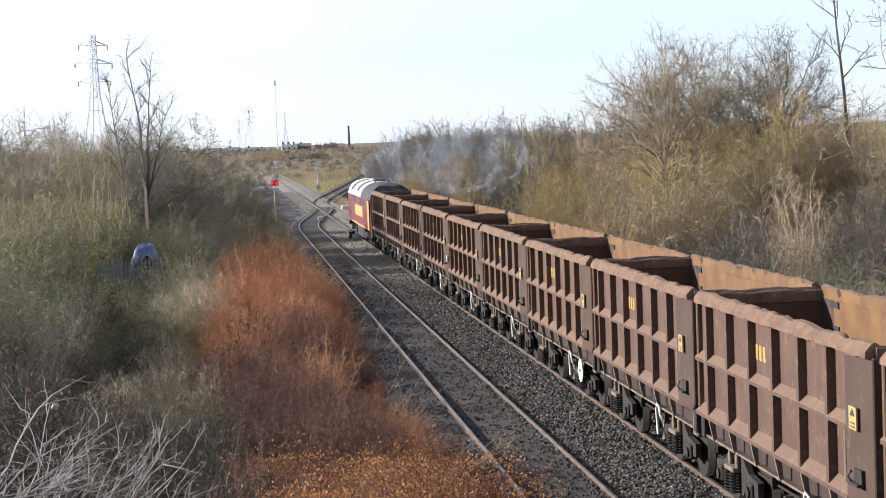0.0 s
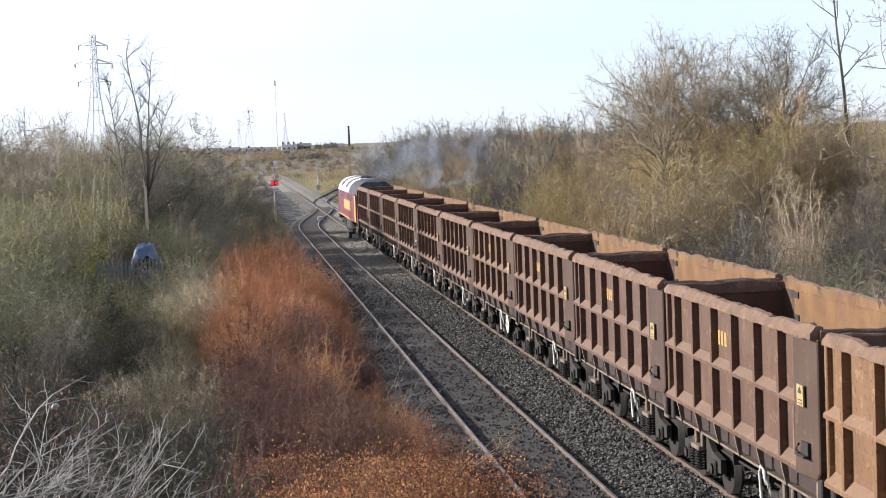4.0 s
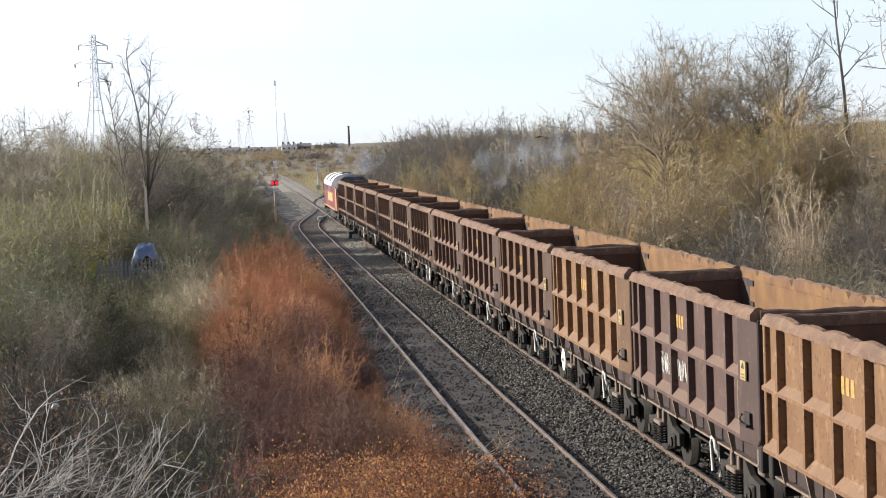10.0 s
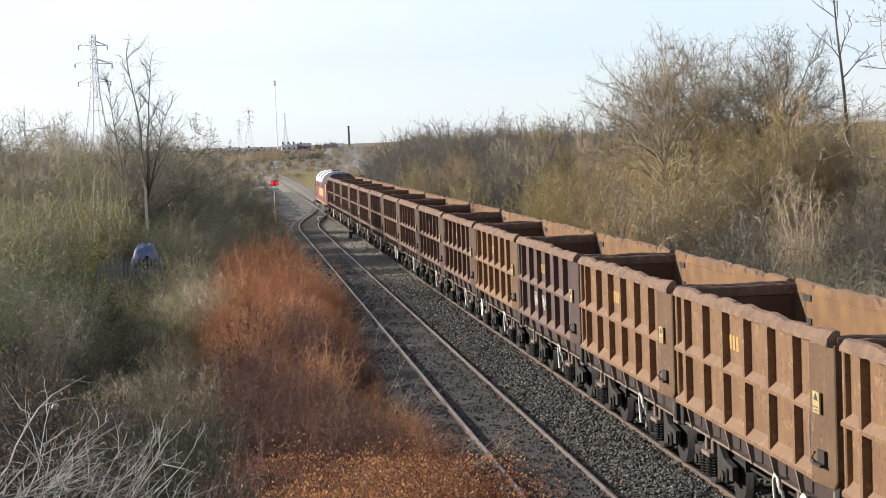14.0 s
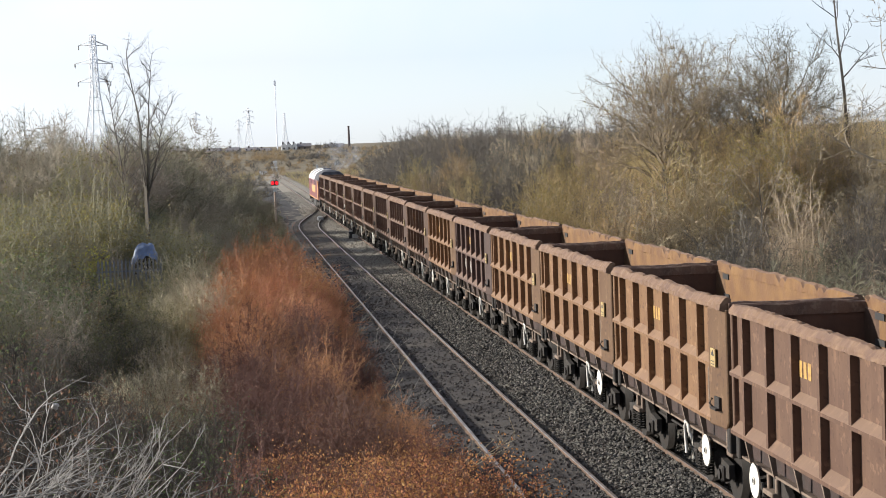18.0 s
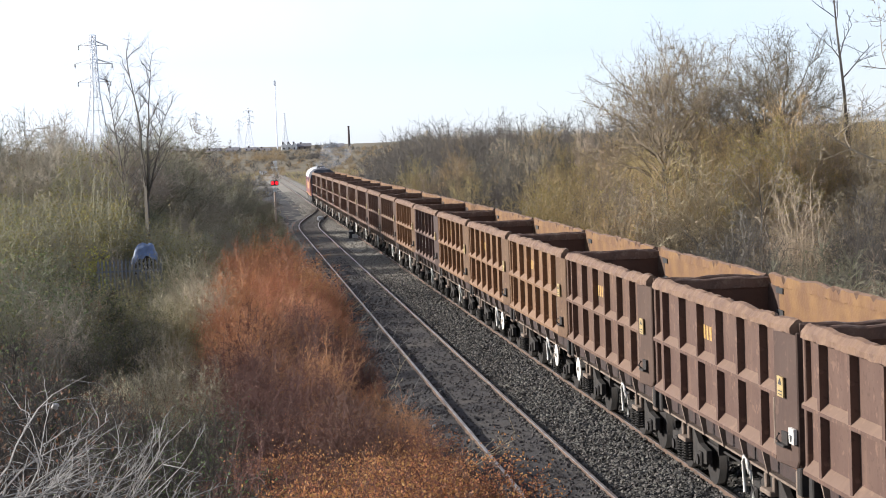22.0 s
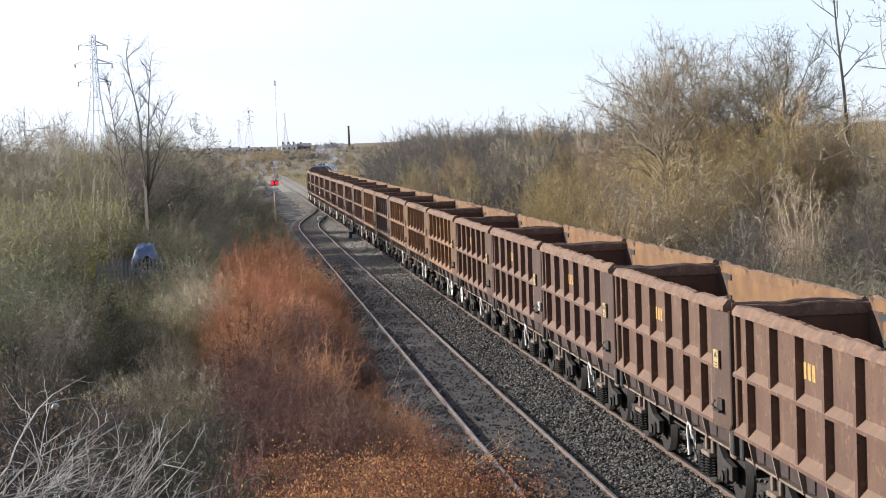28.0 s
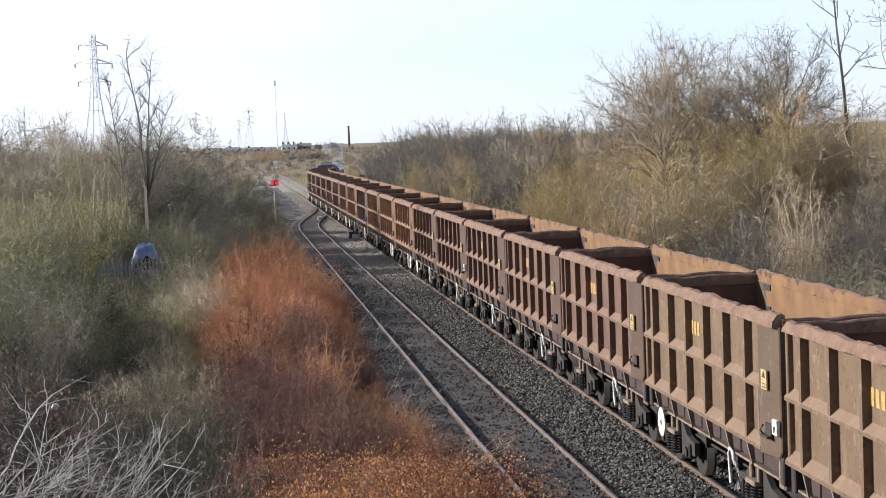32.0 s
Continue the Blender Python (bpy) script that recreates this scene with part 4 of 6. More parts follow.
def right_thicket():
    """Scrub on the bank behind the train."""
    def inside(rng):
        y = 33 + 165 * rng.random() ** 1.4
        x = 12.9 + 24 * rng.random() ** 1.3
        return (x, y) if x < 0.36 * y + 3.5 else (None, None)
    spots = scatter(5, inside, 5000, lambda x, y: 1.75 + 0.013 * max(0, y - 40) + 0.02 * (x - 13))
    rng = random.Random(9)
    groups = {"g": [], "o": [], "d": [], "n": []}
    for x, y in spots:
        s = (0.6 + 0.8 * rng.random() ** 1.4) * (0.62 if x < 14.2 else 1.0) * (1.0 + 0.0016 * max(0, y - 60)) * (0.93 if 52 < y < 100 and x > 14.5 else 1.0)
        if y < 62 and x < 16.8 and rng.random() < 0.75:
            groups["n"].append((x, y, s, rng.randrange(2)))
            continue
        patch = noise.noise((x * 0.09, y * 0.06, 5.0))
        if y < 64 and x > 15.2:
            kind = rng.choice("dddgg")
            groups[kind].append((x, y, s * 0.9, rng.randrange(4)))
            continue
        # Beyond 85 m mostly dark shrubs, which carry the cloud shadow.
        kind = "o" if patch > 0.12 or rng.random() < 0.10 else ("d" if patch < -0.28 or y > 85 and rng.random() < 0.85 else "g")
        groups[kind].append((x, y, s, rng.randrange(4)))
    tall = [(14.9, 72, 1.0, 0), (16.2, 71, 1.1, 1), (17.5, 72, 1.12, 1), (18.8, 71, 1.2, 1), (19.9, 72, 1.28, 1), (21.2, 71, 1.2, 1), (22.4, 72, 1.1, 0), (23.6, 71, 1.05, 1),
            (15.6, 70, 1.0, 0), (16.9, 69, 1.05, 0), (18.3, 69, 1.05, 0), (14.3, 84, 0.95, 1), (15.4, 86, 1.0, 1), (16.5, 84, 1.05, 0), (14.2, 91, 0.9, 1), (15.0, 78, 0.95, 1), (16.0, 80, 1.05, 0)]
    planted([round_shrub(111, 6.2, 4.8, 56, M_TWIG_GREY, M_LEAF_YELLOW, 0.06, twigs=26, twig=0.6, thin=0.0075, name="tall_shrub", radius=0.013), round_shrub(112, 5.8, 5.0, 56, M_TWIG_OLIVE, M_LEAF_YELLOW, 0.42, twigs=26, twig=0.6, thin=0.0075, name="tall_shrub", radius=0.013)],
            tall, ["tall grey-brown bare shrub below the trees", "tall olive shrub with sparse yellow leaves below the trees"], "shrub", "tall shrubs on the bank")
    for k in range(16):
        groups["go"[k % 3 == 0]].append((14.6 + 0.62 * k, 70.5 + 1.6 * (k % 2), rng.uniform(1.1, 1.3), rng.randrange(4)))
    planted([round_shrub(101, 3.7, 3.6, 34, M_TWIG_GREY), round_shrub(102, 4.1, 3.4, 34, M_TWIG_GREY, M_LEAF_YELLOW, 0.03), round_shrub(104, 4.4, 2.8, 30, M_TWIG_GREY, low=0.3), round_shrub(107, 3.4, 3.8, 36, M_TWIG_GREY, M_LEAF_YELLOW, 0.07)],
            groups["g"], ["rounded grey-brown bare shrub on the bank", "tall grey-brown leafless shrub on the bank", "upright bare grey shrub on the bank", "grey shrub on the bank with a few dead leaves"], "shrub", "grey shrubs on the bank")
    planted([round_shrub(103, 3.5, 3.7, 34, M_TWIG_OLIVE, M_LEAF_YELLOW, 0.35, name="olive_shrub"), round_shrub(105, 3.9, 3.4, 34, M_TWIG_OLIVE, M_LEAF_YELLOW, 0.15, name="olive_shrub")],
            groups["o"], ["olive shrub with sparse yellow leaves on the bank", "nearly leafless olive-brown shrub on the bank"], "shrub", "olive shrubs on the bank")
    planted([round_shrub(109, 3.2, 3.5, 34, M_TWIG_SHADE, M_LEAF_GREEN, 0.10, 0.045, name="grey_green_shrub"), round_shrub(110, 3.5, 3.3, 34, M_TWIG_SHADE, M_LEAF_OLIVE, 0.06, 0.045, name="grey_green_shrub")],
            groups["n"], ["grey-green bare shrub with a few small leaves", "grey-green leafless shrub beside the train"], "shrub", "grey-green shrubs on the bank")
    planted([round_shrub(106, 3.5, 3.6, 34, M_TWIG_FAR, name="dark_shrub"), round_shrub(108, 4.0, 3.3, 32, M_TWIG_FAR, name="dark_shrub")],
            groups["d"], "dark brown bare shrub on the bank", "shrub", "dark shrubs on the bank")


def left_thicket():
    """Scrub between the bridge and the signal."""
    def inside(rng):
        y = 22.5 + 145 * rng.random() ** 1.2
        lo, hi = -0.135 * y - 2.5, (0.25 if y < 46 else -1.9 if y < 96 else -1.9 + 4.3 * smooth(96, 118, y))
        return rng.uniform(lo, hi), y
    spots = scatter(15, inside, 4000, lambda x, y: 1.45 + 0.011 * max(0, y - 30))
    rng = random.Random(19)
    groups = {"l": [], "b": [], "t": [], "k": [], "p": [], "e": []}
    for x, y in spots:
        if -7.0 < x < -3.0 and 66 < y < 80:
            continue
        s = rng.uniform(0.75, 1.1) * (0.8 if y < 50 else 1.0 + 0.006 * (y - 50)) * (0.85 if x > -5 else 1.12)
        if x > -3.2 and 45 < y < 76:
            s *= 0.62
        if -3.2 < x < 0.3 and 46 < y < 66:
            groups["p"].append((x, y, rng.uniform(0.6, 0.85), rng.randrange(2)))
            continue
        # Blackish brambles put the deep shade near the bridge into colour.
        if x > -8 and (y < 41 or y < 54 and x < -2.8 and rng.random() < 0.65):
            groups["k"].append((x, y, rng.uniform(0.7, 0.95), rng.randrange(2)))
            continue
        if x > 0.7 and y > 96:
            groups["bt"[rng.random() < 0.4]].append((x, y, rng.uniform(0.85, 1.1) if y > 112 and x < 2.0 else rng.uniform(0.4, 0.65), rng.randrange(2)))
            continue
        if x > -0.9 and y < 46:
            groups["b"].append((x, y, rng.uniform(0.45, 0.65), 0))
            continue
        patch = noise.noise((x * 0.28, y * 0.11, 4.0)) + rng.uniform(-0.12, 0.12)
        kind = "l" if patch > 0.06 else "t" if patch < -0.22 else "b"
        # Dark green bushes added to give the scrub its shadowed gaps.
        if y < 78 and noise.noise((x * 0.45, y * 0.17, 8.0)) > 0.16:
            groups["e"].append((x, y, s * 0.85, rng.randrange(2)))
            continue
        if kind == "l" and y < 60 and rng.random() < 0.6:
            kind = "b" if y > 52 else "k"
        groups[kind].append((x, y, s, rng.randrange(2)))
    for x, y, s in ((-3.3, 31.5, 1.15), (-4.5, 33, 1.2), (-2.4, 34.5, 1.0), (-4.0, 29, 1.1), (-5.2, 37, 1.25)):
        groups["k"].append((x, y, s, rng.randrange(2)))
    for x, y, s in ((-7.0, 52, 1.3), (-5.6, 58, 0.75), (-3.6, 61, 0.62), (-4.9, 63, 0.66), (-6.4, 64, 0.7), (-2.7, 64, 0.55), (-3.2, 82, 1.4), (-4.3, 82.5, 1.45), (-5.4, 83, 1.45), (-2.4, 81, 1.2), (-6.4, 73.5, 0.6), (-4.7, 74, 0.42), (-3.9, 75.5, 0.62), (-3.2, 77, 0.78), (-2.7, 77.5, 0.85), (-2.6, 74, 0.7), (-4.8, 60, 0.8), (-4.0, 64, 0.8)):
        groups["l"].append((x, y, s, rng.randrange(2)))
    for x, y, s, kind in ((-3.9, 70, 0.62, "p"), (-3.0, 70.5, 0.7, "p"), (-4.8, 69.5, 0.6, "p"), (-2.4, 68, 0.7, "p"), (-3.5, 67, 0.62, "p"), (-4.3, 66.5, 0.6, "b"), (-5.3, 67.5, 0.55, "b"), (-2.9, 72.5, 0.62, "p"), (-5.9, 70, 0.5, "p"), (-3.7, 78.3, 1.15, "p"), (-4.6, 78.4, 1.0, "t"),
                          (-1.7, 68, 1.15, "p"), (-1.0, 66, 1.1, "p"), (-2.2, 70.5, 1.15, "p"), (-1.4, 72, 1.25, "p"), (-0.8, 69.5, 1.15, "p"), (-2.0, 65.5, 1.0, "p"), (-1.0, 75, 1.3, "p"), (-1.9, 76, 1.3, "p")):
        groups[kind].append((x, y, s, rng.randrange(2)))
    for k in range(58):
        groups["b"].append((rng.uniform(2.0, 3.6), 104 + 1.7 * k, rng.uniform(0.3, 0.55), rng.randrange(2)))
    for k in range(44):
        groups["bt"[k % 3 == 0]].append((rng.uniform(2.6, 3.9), 112 + 1.9 * k, rng.uniform(0.3, 0.5), rng.randrange(2)))
    # unseen scrub added beyond the view's edge to shade what lies behind it
    for x, y in scatter(16, lambda r: (r.uniform(-15.5, -0.135 * 30 - 3.0), r.uniform(15, 44)), 900, lambda x, y: 1.9):
        if x < -0.135 * y - 3.0:
            groups[rng.choice("kkb")].append((x, y, rng.uniform(0.95, 1.15), rng.randrange(2)))
    planted([round_shrub(201, 3.6, 3.2, 34, M_TWIG_SHADE, M_LEAF_OLIVE, 0.75, 0.075, name="leafy_bush"), round_shrub(204, 3.6, 3.4, 34, M_TWIG_SHADE, M_LEAF_OLIVE, 0.4, 0.07, name="leafy_bush")],
            groups["l"], ["tall bush with dull olive leaves", "dark brown bush with sparse olive leaves"], "bush", "leafy bushes beside the line")
    planted([round_shrub(202, 3.5, 3.5, 34, M_TWIG_SHADE, M_LEAF_BROWN, 0.35, 0.065, name="bramble_bush"), round_shrub(205, 3.3, 3.5, 34, M_TWIG_SHADE, M_LEAF_GREEN, 0.4, 0.065, name="bramble_bush")],
            groups["b"], ["dark tangled bramble with withered brown leaves", "dark tangled bramble with few green leaves"], "bush", "brambles beside the line")
    planted([round_shrub(203, 3.6, 3.4, 34, M_TWIG_DARK, name="thorn_shrub"), round_shrub(206, 3.9, 3.1, 32, M_TWIG_SHADE, name="thorn_shrub")],
            groups["t"], ["bare grey-brown thorn shrub", "dark bare thorn shrub"], "shrub", "thorn shrubs beside the line")
    planted([round_shrub(209, 2.4, 3.2, 30, M_TWIG_TAN, M_LEAF_OLIVE, 0.15, 0.05, name="pale_shrub"), round_shrub(210, 2.1, 3.0, 30, M_TWIG_TAN, name="pale_shrub")],
            groups["p"], ["low pale tan shrub with a few olive leaves", "low pale tan leafless shrub"], "shrub", "pale shrubs in the clearing")
    planted([round_shrub(211, 6.4, 5.6, 60, M_TWIG_SHADE, M_LEAF_MOSS, 0.55, 0.085, twigs=24, twig=0.6, name="leafy_tree", radius=0.03), round_shrub(212, 5.8, 5.2, 60, M_TWIG_SHADE, M_LEAF_MOSS, 0.35, 0.08, twigs=24, twig=0.6, name="leafy_tree", radius=0.03)],
            [(-5.7, 81.5, 1.05, 0), (-8.2, 78, 1.0, 1), (-7.0, 88, 1.0, 0), (-9.6, 70, 0.92, 0), (-2.6, 90, 0.8, 1)], ["small tree with mossy yellow-olive leaves", "small brown tree with sparse yellow-olive leaves"], "tree", "small leafy trees in the scrub")
    planted([round_shrub(214, 3.3, 3.4, 34, M_TWIG_BLACK, M_LEAF_IVY, 0.7, 0.075, twigs=22, name="ivy_bush"), round_shrub(215, 3.0, 3.4, 34, M_TWIG_BLACK, M_LEAF_IVY, 0.45, 0.07, twigs=22, name="ivy_bush")],
            groups["e"], ["dense dark green ivy-leaved bush in the scrub", "dark green bush with thinning leaves"], "bush", "dark green bushes beside the line")
    planted([round_shrub(213, 3.2, 1.9, 20, M_TWIG_SHADE, M_LEAF_GORSE, 0.9, 0.09, twigs=18, twig=0.4, name="gorse_bush")],
            [(-5.6, 77.6, 1.0, 0)], "bright yellow-green bush behind the fence", "bush", "")
    planted([round_shrub(207, 3.0, 3.2, 30, M_TWIG_BLACK, M_LEAF_GREEN, 0.28, 0.06, name="dark_bramble"), round_shrub(208, 2.8, 3.2, 30, M_TWIG_BLACK, M_LEAF_BROWN, 0.20, 0.06, name="dark_bramble")],
            groups["k"], ["blackish bramble with a few green leaves", "blackish bramble with a few withered leaves"], "bush", "dark brambles near the bridge")


def copper_hedge():
    """The copper-coloured scrub along the near side of the other line."""
    kinds = [round_shrub(301, 2.5, 3.1, 44, M_TWIG_COPPER, M_LEAF_COPPER, 0.22, 0.04, name="copper_shrub", twig=0.42, thin=0.005, radius=0.010, low=0.1),
             round_shrub(302, 2.2, 3.1, 44, M_TWIG_COPPER, M_LEAF_COPPER, 0.12, 0.04, name="copper_shrub", twig=0.42, thin=0.005, radius=0.010, low=0.15),
             round_shrub(303, 2.5, 2.8, 44, M_TWIG_RED, M_LEAF_BROWN, 0.10, 0.045, name="copper_shrub", twig=0.45, thin=0.005, radius=0.010, low=0.2),
             round_shrub(304, 2.3, 2.9, 44, M_TWIG_RED, M_LEAF_ORANGE, 0.95, 0.044, name="copper_shrub", twig=0.36, thin=0.0045, twigs=21, radius=0.010, low=0.15)]

    def inside(rng):
        y = 19 + 72 * rng.random() ** 1.15
        return rng.uniform(0.1 if y < 45 else -0.2, 3.95 if y < 31 else 3.45), y
    spots = scatter(25, inside, 2500, lambda x, y: (0.8 if y < 30 and x > 2.6 else 1.0) + 0.005 * (y - 20))
    rng = random.Random(29)
    out = []
    for x, y in spots:
        s = rng.uniform(0.7, 1.15) * (1 + 0.3 * smooth(45, 80, y)) * (0.62 if x > 2.6 and y > 31 else 0.9 if x > 3.2 else 1.0) * (1.0 + 0.25 * noise.noise((x * 0.5, y * 0.16, 9)))
        # Dark shrubs on the side and middle put the hedge's shadow into colour.
        dark = y < 60 and noise.noise((x * 0.6, y * 0.12, 2)) < -0.12 or x < 1.1 and y < 56 and rng.random() < 0.7 or 35 < y < 50 and x < 2.6 and rng.random() < 0.75
        out.append((x, y, s, 3 if y < 35 and rng.random() < 0.85 else 2 if dark else rng.randrange(2)))
    out += [(3.6, 36, 0.75, 3), (3.5, 39, 0.7, 1), (3.4, 42, 0.7, 0), (3.9, 27, 0.8, 3), (3.6, 30, 0.85, 3), (4.1, 25.2, 0.75, 3), (3.4, 33, 0.8, 3), (2.9, 28.5, 0.95, 3), (1.6, 31, 1.0, 3), (0.9, 27.5, 0.9, 3)]
    planted(kinds, out, ["dense copper shrub with withered orange leaves", "low copper-brown shrub with orange leaves", "dark red-brown shrub with few withered leaves", "bright orange-brown shrub dense with dead leaves"], "shrub", "copper shrubs beside the track")
    # bare stems that reach over the rail
    for k in range(16):
        g = Growth(330 + k)
        g.thin = 0.006
        for _ in range(5):
            g.branch((0, 0, 0), (g.r.uniform(0.2, 1.0), g.r.uniform(-0.5, 0.5), g.r.uniform(0.25, 0.7)), g.r.uniform(1.0, 2.0), 0.012, 1, 0.16, -0.02, 5, 5, 0.6, 0, 0.05, 0.4)
        ob = plant("bare_sapling", g, M_TWIG_PALE if k % 3 else M_TWIG_GREY)
        set_at(ob, rng.uniform(3.0, 4.1), 26 + 3.9 * k + rng.uniform(-1, 1), rng.uniform(0.7, 1.0), z=-0.5)
        tagged(ob, "thin bare sapling leaning over the rail", "sapling", "saplings beside the rail")


def pale_branches():
    """Pale arching bare branches close to the bridge."""
    for k, (x, y, lift) in enumerate(((-2.9, 17.6, 0.45), (-2.6, 18.6, 0.6), (-3.1, 20.0, 0.9), (-2.2, 19.8, 0.4), (-2.7, 21.2, 0.8), (-1.9, 21.6, 0.2), (-3.4, 18.6, 0.9), (-2.4, 17.4, 0.1), (-3.0, 22.6, 0.9), (-2.0, 18.9, -0.1), (-2.9, 19.2, 0.3), (-1.6, 19.6, 0.2), (-1.5, 21.6, 0.3), (-1.9, 22.8, 0.7))):
        g = Growth(410 + k)
        g.thin = 0.005
        for s in range(3):
            top = Vector((g.r.uniform(-0.3, 0.2), g.r.uniform(-0.2, 0.2), g.r.uniform(1.5, 2.3) + lift))
            g.piece(Vector((g.r.uniform(-0.2, 0.2), g.r.uniform(-0.2, 0.2), -0.3)), top, 0.034, 0.022)
            for _ in range(4):
                a = g.r.uniform(-0.8, 0.8)
                g.branch(top - Vector((0, 0, g.r.uniform(0, 0.7))), (math.cos(a) * 1.0, math.sin(a) * 0.5, g.r.uniform(0.3, 1.0)), g.r.uniform(1.1, 2.0), g.r.uniform(0.010, 0.017), 2, 0.19, -0.03, 4, 7, 0.55, 0, 0.05, 0.38)
        ob = plant("pale_bush", g, M_TWIG_PALE)
        set_at(ob, x, y)
        tagged(ob, "bare bush with pale arching weathered branches", "bush", "pale bushes by the bridge")


def dome_tree(seed, height, fork, width, trunk, wood, leaf, leafy, limbs=18, name="bare_tree", thin=0.0075):
    """A bare tree whose limbs fan out of a low fork into a rounded crown."""
    g = Growth(seed)
    g.thin = thin
    p = Vector((0, 0, -0.3))
    for s in range(4):
        q = p + Vector((g.r.gauss(0, 0.07), g.r.gauss(0, 0.07), (fork + 0.3) / 4))
        g.piece(p, q, trunk * (1 - 0.1 * s), trunk * (0.9 - 0.1 * s))
        p = q
    g.cut = (len(g.v), len(g.f))
    for k in range(limbs):
        el = math.asin(1 - 0.95 * (k + 0.5) / limbs)
        a = k * 2.39996 + g.r.gauss(0, 0.15)
        swell = min(0.92, 0.86 + 0.25 * noise.noise((math.cos(a) * 1.4 + seed, math.sin(a) * 1.4, el * 1.4)))
        tip = Vector((math.cos(a) * math.cos(el) * width * 0.5, math.sin(a) * math.cos(el) * width * 0.5, (height - fork) * math.sin(el))) * swell
        q = p - Vector((0, 0, g.r.uniform(0, fork * 0.25)))
        spine = [q]
        for i in range(1, 6):
            u = i / 5
            spine.append(q + tip * u + Vector((0, 0, 0.12 * (height - fork) * u * (1 - u) * 4 * (1 - math.sin(el)))) + Vector((g.r.gauss(0, 1), g.r.gauss(0, 1), g.r.gauss(0, 1))) * 0.03 * width * u)
        rad = trunk * 0.30
        for i in range(5):
            g.piece(spine[i], spine[i + 1], rad * (1 - 0.17 * i), rad * (0.83 - 0.17 * i))
        for _ in range(9):
            u = g.r.uniform(0.35, 1.0) * 5
            i = min(int(u), 4)
            at = spine[i].lerp(spine[i + 1], u - i)
            d = (tip.normalized() + Vector((g.r.gauss(0, 0.55), g.r.gauss(0, 0.55), g.r.gauss(0.1, 0.5)))).normalized()
            length = width * g.r.uniform(0.10, 0.21)
            for s in range(3):
                d = (d + Vector((g.r.gauss(0, 0.2), g.r.gauss(0, 0.2), g.r.gauss(0.05, 0.2)))).normalized()
                nxt = at + d * length / 3
                g.piece(at, nxt, rad * 0.26 - s * 0.003, max(thin, rad * 0.26 - (s + 1) * 0.003))
                at = nxt
                for _ in range(3):
                    g.sprig(at, d + Vector((g.r.gauss(0, 0.7), g.r.gauss(0, 0.7), g.r.gauss(0.15, 0.7))), g.r.uniform(0.35, 0.8), thin, 4, leafy, 0.06)
    return plant(name, g, wood, leaf, "trunk", "foliage")


